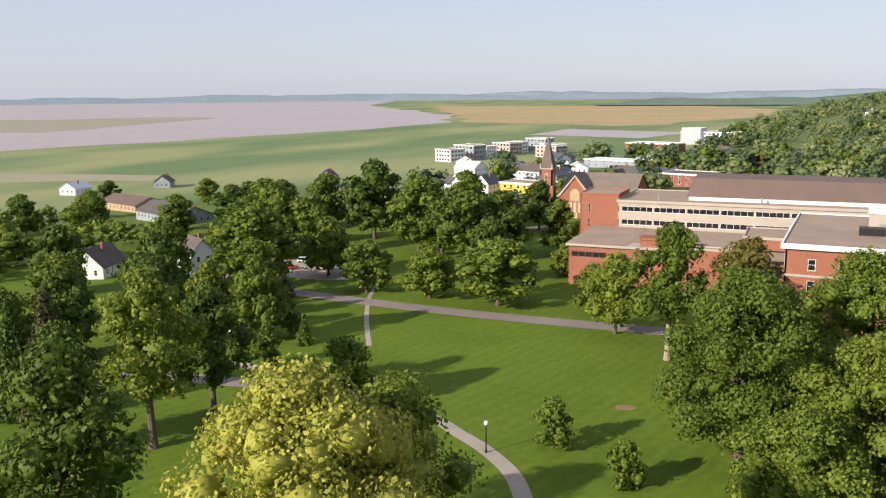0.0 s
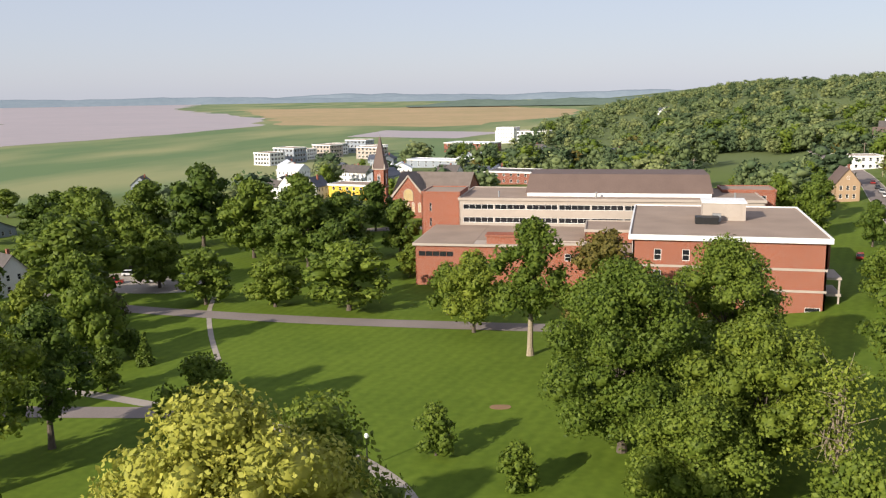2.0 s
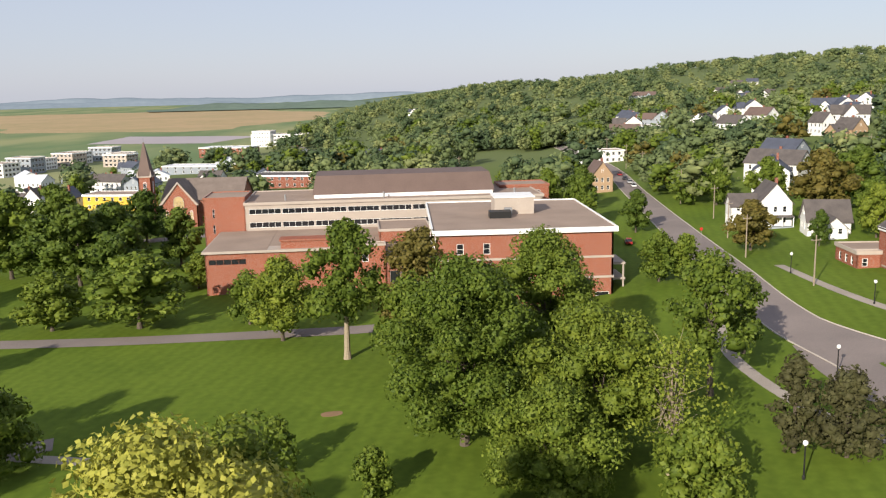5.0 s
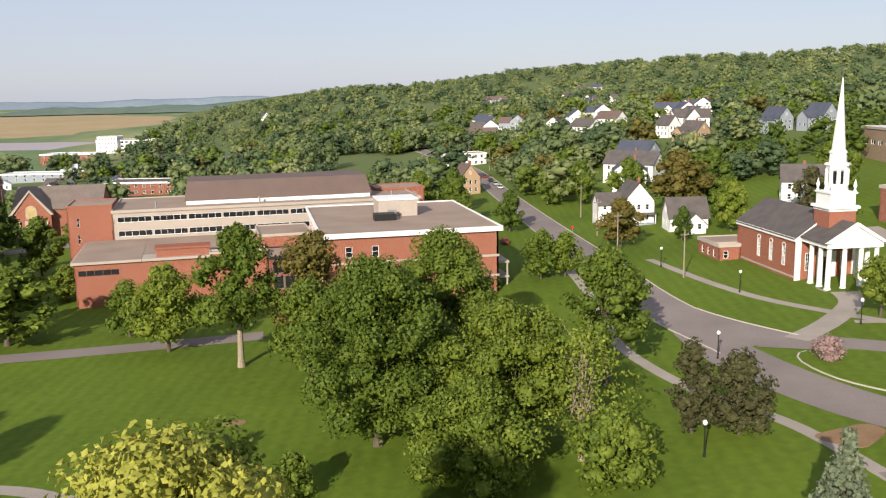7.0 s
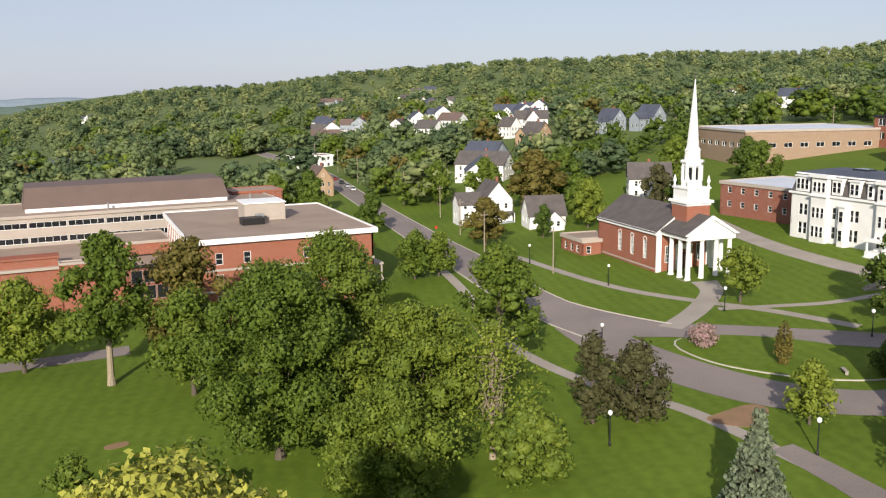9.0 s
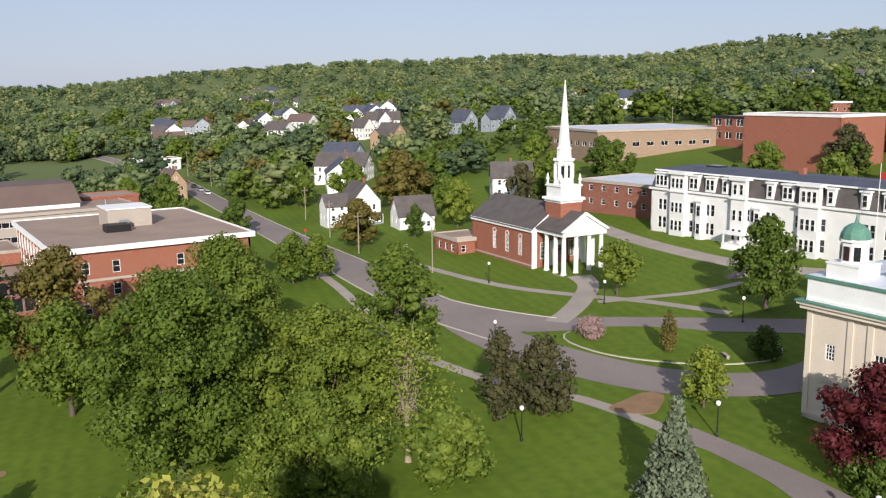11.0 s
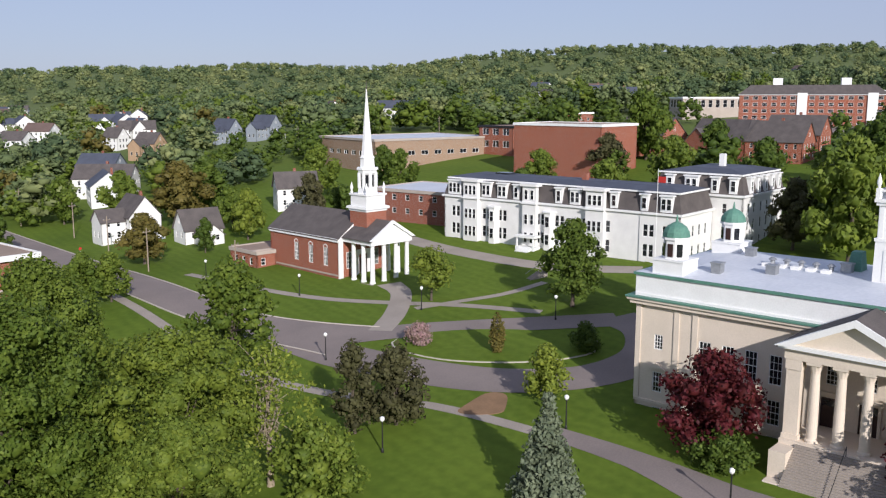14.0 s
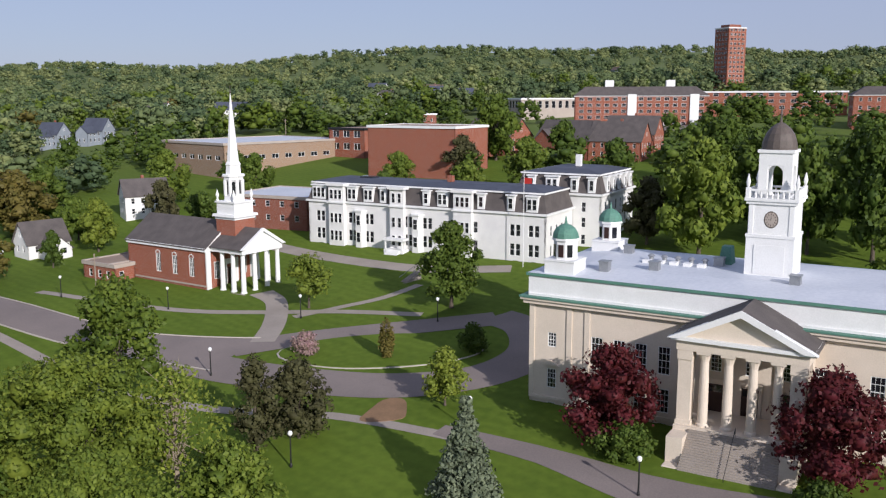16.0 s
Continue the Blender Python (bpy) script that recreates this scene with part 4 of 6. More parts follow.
# ---------- hall with clock tower ----------
hall = thing("university_hall", settled(45.2, 43.6, 18.2, 2.53, -0.64, -0.78, -1.44, 0.978), "cream stone hall with columned portico and white clock tower", "hall")
MID = 33.2
tall = [61.2 - y for y in (52.0, 49.1, 46.3, 43.4, 40.6)]
front = [(a, 12.0, 1.5, 3.5) for a in tall] + [(a, 7.2, 1.5, 3.0) for a in tall] + [(a, 5.0, 1.2, .9) for a in tall]
L = 57.2
front += [(2 * (61.2 - MID) - a, b, c, d) for a, b, c, d in front]
front += [(3.1, 13.4, 1.15, 1.9), (3.1, 7.9, 1.25, 2.6), (3.1, 4.95, 1.1, 1.0), (L - 3.1, 13.4, 1.15, 1.9), (L - 3.1, 7.9, 1.25, 2.6), (L - 3.1, 4.95, 1.1, 1.0)]
front += [(61.2 - y, 13.4, 1.3, 2.1) for y in (MID + 4, MID, MID - 4)]
block(hall, 50.4, 74.0, 4.0, 61.2, 2.5, 19.0, CREAM, dict(w=front, n=row(23.6, 5, 12.0, 1.3, 3.2) + row(23.6, 5, 7.2, 1.3, 2.8)), style="grid", thick=.5)
part("plinth", Shape().box(50.2, 50.396, 4, 61.2, 3.4, 4.7).box(50.2, 74, 61.204, 61.4, 3.4, 4.7), CREAM, hall)
part("belt_course", Shape().box(50.22, 50.396, 4, 61.2, 6.3, 6.7), CREAM, hall)
part("cornice", Shape().box(49.7, 74.7, 3.3, 61.9, 19.0, 19.5).box(49.4, 75.0, 3.0, 62.2, 19.5, 19.8), CREAM, hall)
part("gutter", Shape().box(49.25, 75.15, 2.85, 62.35, 19.8, 20.0), COPPER, hall, "green copper gutter")
part("attic_wall", Shape().box(50.2, 74.2, 3.8, 61.4, 20.0, 22.6), WHITE, hall, "white painted attic storey")
part("attic_gutter", Shape().box(49.95, 74.45, 3.55, 61.65, 22.6, 22.95), COPPER, hall)
part("roof", Shape().prism([(50.1, 3.7), (74.3, 3.7), (74.3, 61.5), (50.1, 61.5)], 22.95, 23.5, [(56, 9), (70, 9), (70, 56), (56, 56)]), MEMBRANE, hall, "silver membrane roof")
for y in (60.9, 55.7, 53.3, 4.3, 9.5, 11.9):
    part("pilaster", Shape().box(50.26, 50.396, y - .35, y + .35, 6.7, 19.0), CREAM, hall)
for y in (58.1, 7.1):
    s = Shape().add([(50.0, y - 1.2, 11.0), (50.0, y + 1.2, 11.0), (50.0, y, 11.7), (50.396, y - 1.2, 11.0), (50.396, y + 1.2, 11.0), (50.396, y, 11.7)], [(0, 2, 1), (0, 3, 5, 2), (1, 2, 5, 4), (0, 1, 4, 3)])
    part("window_pediment", s, CREAM, hall)
part("frieze_step", Shape().box(50.0, 50.3, 3.9, 61.3, 20.01, 20.3), WHITE, hall)
# portico
P0, P1, PX = MID - 6.9, MID + 6.9, 44.2
part("porch", Shape().box(PX - .6, 50.39, P0, P1, 2.6, 8.6), CREAM, hall)
for i in range(20):
    part("step", Shape().box(PX - .605 - (i + 1) * .245, PX - .605 - i * .245, P0 + 1.8, P1 - 1.8, 2.6, 8.4 - i * .2), CONCRETE, hall, "worn stone step")
for y in (P0 + .9, P1 - .9):
    part("cheek_wall", Shape().prism([(PX - 5.6, y - .85), (PX - .61, y - .85), (PX - .61, y + .85), (PX - 5.6, y + .85)], 2.6, 5.2, [(PX - 4.6, y - .85), (PX - .61, y - .85), (PX - .61, y + .85), (PX - 4.6, y + .85)]), CREAM, hall)
    part("cheek_cap", Shape().box(PX - 3.2, PX - .605, y - .9, y + .9, 5.2, 8.1), CREAM, hall)
    part("corner_pier", Shape().box(PX, PX + 1.3, y - .75, y + .75, 8.6, 17.3).box(PX - .12, PX + 1.42, y - .87, y + .87, 8.6, 9.1).box(PX - .1, PX + 1.4, y - .85, y + .85, 16.2, 17.3), CREAM, hall, "cream stone corner pier")
    part("rear_pier", Shape().box(48.6, 50.39, y - .75, y + .75, 8.6, 17.3), CREAM, hall)
for i in range(4):
    y = P0 + 2.95 + i * (P1 - P0 - 5.9) / 3
    col = part("column", Shape().lathe(PX + .65, y, [(.72, 8.6), (.72, 8.85), (.55, 9.0), (.54, 12.0), (.46, 16.1)], 18), CREAM, hall, "tall cream stone column")
    part("capital", Shape().lathe(PX + .65, y, [(.46, 16.1), (.52, 16.4), (.74, 17.0)], 10).box(PX - .12, PX + 1.42, y - .77, y + .77, 17.0, 17.3), CREAM, col)
part("entablature", Shape().box(PX - .15, 50.39, P0 - .1, P1 + .1, 17.3, 18.5), CREAM, hall)
part("dentil_cornice", Shape().box(PX - .7, 50.39, P0 - .6, P1 + .6, 18.5, 18.9), WHITE, hall)
gable_roof(hall, PX - .1, 52.5, P0 - .1, P1 + .1, 18.9, 3.6, SHINGLE, CREAM, "x", .7, .25)
s = Shape()
for sgn in (-1, 1):
    half = (P1 - P0) / 2
    q = [(MID + sgn * (half + 1.0), 18.75), (MID + sgn * (half - .4), 18.75), (MID, 21.9), (MID, 22.7)]
    s.add([(PX - 1.0, y, z) for y, z in q] + [(PX - .12, y, z) for y, z in q], [(0, 1, 2, 3), (7, 6, 5, 4), (0, 4, 5, 1), (1, 5, 6, 2), (3, 2, 6, 7), (0, 3, 7, 4)])
part("pediment_trim", s, WHITE, hall, "white raking pediment moulding")
for y in (MID - 4, MID, MID + 4):
    d = part("door", Shape().box(50.28, 50.39, y - .95, y + .95, 8.6, 11.9), DOORWOOD, hall, "tall dark double door")
    part("door_glass", Shape().box(50.24, 50.279, y - .8, y + .8, 11.0, 11.75), GLASS, d)
    part("door_surround", Shape().box(50.15, 50.3, y - 1.3, y - .96, 8.6, 12.2).box(50.15, 50.3, y + .96, y + 1.3, 8.6, 12.2).box(50.1, 50.28, y - 1.4, y + 1.4, 12.2, 12.6), CREAM, hall)
part("handrail", Shape().box(PX - 5.4, PX - 5.34, MID - .03, MID + .03, 4.3, 5.4).box(PX - .7, PX - .64, MID - .03, MID + .03, 8.4, 9.5).add(
    [(PX - 5.4, MID - .03, 5.32), (PX - 5.4, MID + .03, 5.32), (PX - .66, MID + .03, 9.42), (PX - .66, MID - .03, 9.42), (PX - 5.4, MID - .03, 5.4), (PX - 5.4, MID + .03, 5.4), (PX - .66, MID + .03, 9.5), (PX - .66, MID - .03, 9.5)],
    [(0, 3, 2, 1), (4, 5, 6, 7), (0, 4, 7, 3), (1, 2, 6, 5)]), BLACK, hall, "black iron stair handrail")
# clock tower
below_tower = set(hall.children)
tx, ty = 62.8, 33.8
q4 = lambda r: [(tx - r, ty - r), (tx + r, ty - r), (tx + r, ty + r), (tx - r, ty + r)]
part("tower_shaft", Shape().prism(q4(3.75), 22.5, 28.6, q4(3.7)), WHITE, hall, "white panelled clock tower shaft")
part("tower_band", Shape().prism(q4(3.85), 28.6, 29.0), WHITE, hall)
part("clock_stage", Shape().prism(q4(3.55), 29.0, 33.0), WHITE, hall, "white clock stage of the tower")
part("tower_cornice", Shape().prism(q4(3.9), 33.0, 33.4), WHITE, hall)
part("tower_cornice", Shape().prism(q4(4.15), 33.4, 33.8), WHITE, hall)
for y in (ty - 3.1, ty + 3.1):
    part("corner_strip", Shape().box(tx - 3.66, tx - 3.553, y - .35, y + .35, 29.0, 33.0), WHITE, hall)
part("shaft_panel", Shape().box(tx - 3.82, tx - 3.755, ty - 2.4, ty + 2.4, 23.8, 27.6), WHITE, hall)
face = part("clock_face", Shape().lathe(0, 0, [(.95, 0), (.95, .06)], 24), PRECAST, hall, "round pale clock dial")
face.matrix_local = pose(tx - 3.56, ty, 31.0, 0, -90, 0)
for i in range(12):
    o = part("hour_mark", Shape().box(.6, .84, -.05, .05, .06, .09), BRONZE, face)
    o.matrix_local = pose(0, 0, 0, 0, 0, i * 30)
part("clock_rim", Shape().lathe(0, 0, [(1.12, -.05), (1.12, .0)], 24), BRONZE, face)
part("clock_pointer", Shape().box(-.04, .5, -.03, .03, .08, .1).box(-.03, .03, -.04, .45, .1, .12), BLACK, face)
s = Shape()
for a in range(4):
    for k in range(9):
        u = -3.4 + k * .85
        x, y = ((u, -3.75), (3.75, u), (u, 3.75), (-3.75, u))[a]
        s.lathe(tx + x, ty + y, [(.13, 33.8), (.18, 34.2), (.1, 34.7)], 6)
s.prism([(tx - 3.9, ty - 3.9), (tx + 3.9, ty - 3.9), (tx + 3.9, ty - 3.6), (tx - 3.9, ty - 3.6)], 34.7, 34.95).prism([(tx - 3.9, ty + 3.6), (tx + 3.9, ty + 3.6), (tx + 3.9, ty + 3.9), (tx - 3.9, ty + 3.9)], 34.7, 34.95)
s.prism([(tx - 3.9, ty - 3.59), (tx - 3.6, ty - 3.59), (tx - 3.6, ty + 3.59), (tx - 3.9, ty + 3.59)], 34.7, 34.95).prism([(tx + 3.6, ty - 3.59), (tx + 3.9, ty - 3.59), (tx + 3.9, ty + 3.59), (tx + 3.6, ty + 3.59)], 34.7, 34.95)
part("balustrade", s, WHITE, hall, "white balustrade with turned balusters")
for dx in (-3.75, 3.75):
    for dy in (-3.75, 3.75):
        part("urn", Shape().box(tx + dx - .3, tx + dx + .3, ty + dy - .3, ty + dy + .3, 33.8, 35.1).lathe(tx + dx, ty + dy, [(.16, 35.1), (.36, 35.8), (.24, 36.3), (.04, 36.9)], 8), WHITE, hall)
for sx_ in (-1, 1):
    for sy_ in (-1, 1):
        part("belfry_pier", Shape().box(*sorted((tx + sx_ * 1.2, tx + sx_ * 2.55)), *sorted((ty + sy_ * 1.2, ty + sy_ * 2.55)), 33.8, 38.0), WHITE, hall)
part("belfry_head", Shape().prism(q4(2.55), 38.0, 39.6), WHITE, hall, "white belfry over arched openings")
part("belfry_cornice", Shape().prism(q4(2.8), 39.6, 40.0), WHITE, hall)
for dx, dy in ((-2.3, 0), (2.3, 0), (0, -2.3), (0, 2.3)):
    s = Shape()
    for i in range(8):
        a0, a1 = math.pi * i / 8, math.pi * (i + 1) / 8
        p = [(math.cos(a0) * 1.2, 36.8 + math.sin(a0) * 1.2), (math.cos(a1) * 1.2, 36.8 + math.sin(a1) * 1.2)]
        q = [p[0], p[1], (p[1][0], 38.0), (p[0][0], 38.0)]
        f3 = (lambda u, v, z: (tx + dx + v, ty + u, z)) if dx else (lambda u, v, z: (tx + u, ty + dy + v, z))
        s.add([f3(u, -.2, z) for u, z in q] + [f3(u, .2, z) for u, z in q], [(0, 1, 2, 3), (7, 6, 5, 4), (0, 4, 5, 1), (1, 5, 6, 2), (3, 2, 6, 7), (0, 3, 7, 4)])
    part("arch", s, WHITE, hall)
part("dome", Shape().lathe(tx, ty, [(2.75, 40.0), (2.75, 40.3), (2.6, 41.1), (2.2, 42.0), (1.5, 42.8), (.7, 43.3), (.25, 43.5)], 16), BRONZE, hall, "dark bronze-coloured dome")
part("finial", Shape().lathe(tx, ty, [(.25, 43.5), (.12, 44.2), (.2, 44.5), (.04, 45.8)], 8), BRONZE, hall)
slim = pose(tx, ty, 22.5) @ Matrix.Diagonal((0.76, 0.76, 0.935, 1)) @ pose(-tx, -ty, -22.5)
for o in hall.children:
    if o not in below_tower:
        o.matrix_basis = slim @ o.matrix_basis
# roof lanterns and plant
for lx, ly in ((52.6, 57.4), (70.3, 57.9), (52.6, 7.8)):
    part("lantern_base", Shape().box(lx - 2, lx + 2, ly - 2, ly + 2, 22.9, 24.6).box(lx - 2.1, lx + 2.1, ly - 2.1, ly + 2.1, 24.6, 24.8), WHITE, hall)
    lan = part("lantern", Shape().tube(lx, ly, 24.8, 27.2, 1.55, 1.5, 8).tube(lx, ly, 27.2, 27.5, 1.75, 1.7, 8), WHITE, hall, "white eight-sided roof lantern")
    for a in (180, 225, 135, 90):
        o = part("lantern_shutter", Shape().box(-.35, .35, -.06, -.0, 25.1, 26.7), DOORWOOD if a in (180,) else GLASS, lan)
        o.matrix_local = pose(lx + math.cos(radians(a)) * 1.45, ly + math.sin(radians(a)) * 1.45, 0, 0, 0, a + 90)
    part("lantern_dome", Shape().lathe(lx, ly, [(1.7, 27.5), (1.6, 28.1), (1.25, 28.7), (.7, 29.1), (.2, 29.3), (.06, 30.2)], 12), COPPER, lan, "green copper dome")
for y in (49.5, 47.7, 45.9, 44.1, 42.3):
    part("roof_fan", Shape().lathe(63.5, y, [(.3, 23.3), (.3, 24.0), (.55, 24.1), (.2, 24.4)], 10), GREY_STEEL, hall)
    part("roof_curb", Shape().box(61.2, 62.2, y - .5, y + .5, 23.3, 23.9), WHITE, hall)
for x, y in ((54.2, 52.6), (67.5, 54.0), (57.0, 47.0), (56.5, 30.0), (64, 40.6)):
    part("roof_hatch", Shape().box(x - .6, x + .6, y - .6, y + .6, 23.1, 24.5).box(x - .7, x + .7, y - .7, y + .7, 24.5, 24.65), GREY_STEEL, hall)
part("copper_hood", Shape().prism([(65, 39.3), (67.5, 39.3), (67.5, 41.1), (65, 41.1)], 23.2, 25.8, [(65.8, 39.6), (67.4, 39.6), (67.4, 40.8), (65.8, 40.8)]), COPPER, hall, "green copper roof hood")


# ---------- white hall with mansard roof ----------
house = thing("mansard_hall", settled(112.4, 145.6, 17.0, 5.66, -0.69, -0.12, -0.04, 0.981), "long white clapboard hall with dark mansard roof and dormers", "hall")
X0, X1, Y0, Y1, B, E, TOP = 112, 127, 84.5, 146, 9.2, 20.6, 24.6


def mansard(parent, x0, x1, y0, y1, e, top, dormers, bays=()):
    part("cornice", Shape().box(x0 - .5, x1 + .5, y0 - .5, y1 + .5, e - .35, e + .1), WHITE, parent)
    part("mansard", Shape().prism([(x0 - .1, y0 - .1), (x1 + .1, y0 - .1), (x1 + .1, y1 + .1), (x0 - .1, y1 + .1)], e + .1, top, [(x0 + .9, y0 + .9), (x1 - .9, y0 + .9), (x1 - .9, y1 - .9), (x0 + .9, y1 - .9)]), SHINGLE, parent, "dark shingled mansard slope")
    part("roof_edge", Shape().box(x0 + .5, x1 - .5, y0 + .5, y1 - .5, top, top + .35), WHITE, parent)
    part("roof", Shape().prism([(x0 + .6, y0 + .6), (x1 - .6, y0 + .6), (x1 - .6, y1 - .6), (x0 + .6, y1 - .6)], top + .35, top + 1.2, [(x0 + 5, y0 + 5), (x1 - 5, y0 + 5), (x1 - 5, y1 - 5), (x0 + 5, y1 - 5)]), SLATE, parent, "blue-grey upper roof")
    for y, w in dormers:
        d = part("dormer", Shape().box(x0 - .25, x0 + 1.6, y - w / 2, y + w / 2, e + .3, top - .5).box(x0 - .55, x0 + 1.6, y - w / 2 - .25, y + w / 2 + .25, top - .5, top - .2), WHITE, parent, "white dormer window")
        k = 1 if w < 2.2 else (2 if w < 3.4 else 3)
        for i in range(k):
            yy = y + (i - (k - 1) / 2) * (w / k * .92)
            window(d, pose(x0 - .32, yy, e + .75, 0, 0, -90), min(1.05, w / k - .2), 2.3, "sash")


fr = []
cols = [142.5, 138.2, 133.2, 128.6, 118.0, 113.0, 106.0, 101.6, 91.5, 87.2]
for y in cols:
    for zz, hh in ((11.4, 2.4), (15.6, 2.3)):
        fr += [(Y1 - y - .68, zz, 1.1, hh + .25), (Y1 - y + .68, zz, 1.1, hh + .25)]
    fr += [(Y1 - y, 9.75, 1.3, .7)]
block(house, X0, X1, Y0, Y1, 6, E - .35, CLAPBOARD, dict(w=fr, n=row(15, 3, 11.4, 1.0, 2.3) + row(15, 3, 15.6, 1.0, 2.3), s=row(15, 4, 11.4, 1.0, 2.3) + row(15, 4, 15.6, 1.0, 2.3)))
part("stone_base", Shape().box(X0 - .12, X0 - .004, Y0, Y1, 6, 9.7).box(X0, X1, Y0 - .12, Y0 - .004, 6, 10.2), STONE, house, "rubble stone basement wall")
mansard(house, X0, X1, Y0, Y1, E, TOP, [(142.7, 3.9), (133.2, 2.6), (128.6, 2.6), (124.6, 1.6), (113.2, 1.7), (109.0, 2.6), (99.5, 1.7), (92.5, 1.7), (87.6, 2.6)])
for y, w, top in ((137.2, 4.2, TOP), (120.4, 3.6, TOP - .1), (103.6, 4.4, TOP)):
    bay = part("bay", Shape().box(X0 - 1.1, X0 - .001, y - w / 2, y + w / 2, 6, top - .3).box(X0 - 1.6, X0 + 1.2, y - w / 2 - .4, y + w / 2 + .4, top - .3, top + .3), CLAPBOARD, house, "projecting white bay")
    for zz, hh in ((11.4, 2.4), (15.6, 2.3), (21.2, 2.2)):
        for k in ((-1.2, 0, 1.2) if w > 4 else (-.8, .8)):
            window(bay, pose(X0 - 1.17, y + k, zz, 0, 0, -90), .95, hh, "sash")
    part("bay_cornice", Shape().box(X0 - 1.5, X0 - 1.101, y - w / 2 - .3, y + w / 2 + .3, E - .35, E), WHITE, house)
for y in (130.9, 115.5):
    s = Shape().prism([(X0 - .001, y + 1.5), (X0 - 1.1, y + .8), (X0 - 1.1, y - .8), (X0 - .001, y - 1.5)], 8, 18.6)
    bw = part("bay_window", s, CLAPBOARD, house, "angled two-storey bay window")
    part("bay_roof", Shape().prism([(X0 - .001, y + 1.8), (X0 - 1.35, y + 1.0), (X0 - 1.35, y - 1.0), (X0 - .001, y - 1.8)], 18.6, 18.9), WHITE, bw)
    for zz in (11.4, 15.4):
        window(bw, pose(X0 - 1.17, y, zz, 0, 0, -90), 1.2, 2.4, "sash")
part("entrance_porch", Shape().box(X0 - 3.2, X0 - .5, 117.5, 122.8, 12.8, 13.3).box(X0 - 3.0, X0 - 2.7, 117.8, 118.1, 9, 12.8).box(X0 - 3.0, X0 - 2.7, 122.2, 122.5, 9, 12.8), WHITE, house, "white entrance porch")
for i in range(8):
    part("porch_step", Shape().box(X0 - 3.4 - i * .35, X0 - 3.05 - i * .35, 118.4, 121.8, 7.5, 10.6 - i * .2), WHITE, house)
part("porch_deck", Shape().box(X0 - 3.05, X0 - .51, 117.6, 122.7, 7.5, 10.8), WHITE, house)
part("chimney", Shape().box(118, 119.2, 110, 111.2, 24.5, 27.2), BRICK, house)
part("skylight", Shape().prism([(117, 131), (121, 131), (121, 135), (117, 135)], 25.2, 26.2, [(117.8, 131.2), (120.2, 131.2), (120.2, 134.8), (117.8, 134.8)]), GLASS, house)
part("flagpole", Shape().tube(108.5, 88, 8, 30, .09, .05, 8), WHITE, house)
part("flag", Shape().box(108.5, 108.54, 86.3, 88, 27.2, 28.4), RED_SIGN, house, "small red flag on the pole")
# rear wing, taller
X0, X1, Y0, Y1, B, E, TOP = 127.2, 150, 78, 98, 10.5, 23.6, 27.6
wr = []
for y in (94.8, 89.5, 82):
    for zz in (12.4, 16.2, 19.6):
        wr.append((Y1 - y, zz, 1.0, 2.2))
sw = [(x, zz, 1.0, 2.2) for x in (3, 6.2, 10, 13.4, 17, 20.3) for zz in (12.4, 16.2, 19.6)]
block(house, X0, X1, Y0, Y1, 7, E - .35, CLAPBOARD, dict(w=wr, s=sw))
mansard(house, X0, X1, Y0, Y1, E, TOP, [(94.5, 1.7), (89.5, 3.0), (84.2, 1.7), (80.2, 1.7)])
for x in (131, 135, 139, 143, 147):
    part("dormer", Shape().box(x - .9, x + .9, Y0 - .25, Y0 + 1.5, E + .3, TOP - .5).box(x - 1.1, x + 1.1, Y0 - .5, Y0 + 1.5, TOP - .5, TOP - .2), WHITE, house)
    window(house, pose(x, Y0 - .3, E + .75), .95, 2.1, "sash")
part("chimney", Shape().box(138, 139.2, 87, 88.2, 27.5, 31.5), WHITE, house)


# ---------- other buildings ----------
def seen_sides(x, y, rz):
    """Sides of a block that turn towards the campus lawn."""
    to = math.degrees(math.atan2(20 - y, -25 - x)) - rz
    return [k for k, a in (("s", -90), ("e", 0), ("n", 90), ("w", 180)) if math.cos(radians(to - a)) > .05]


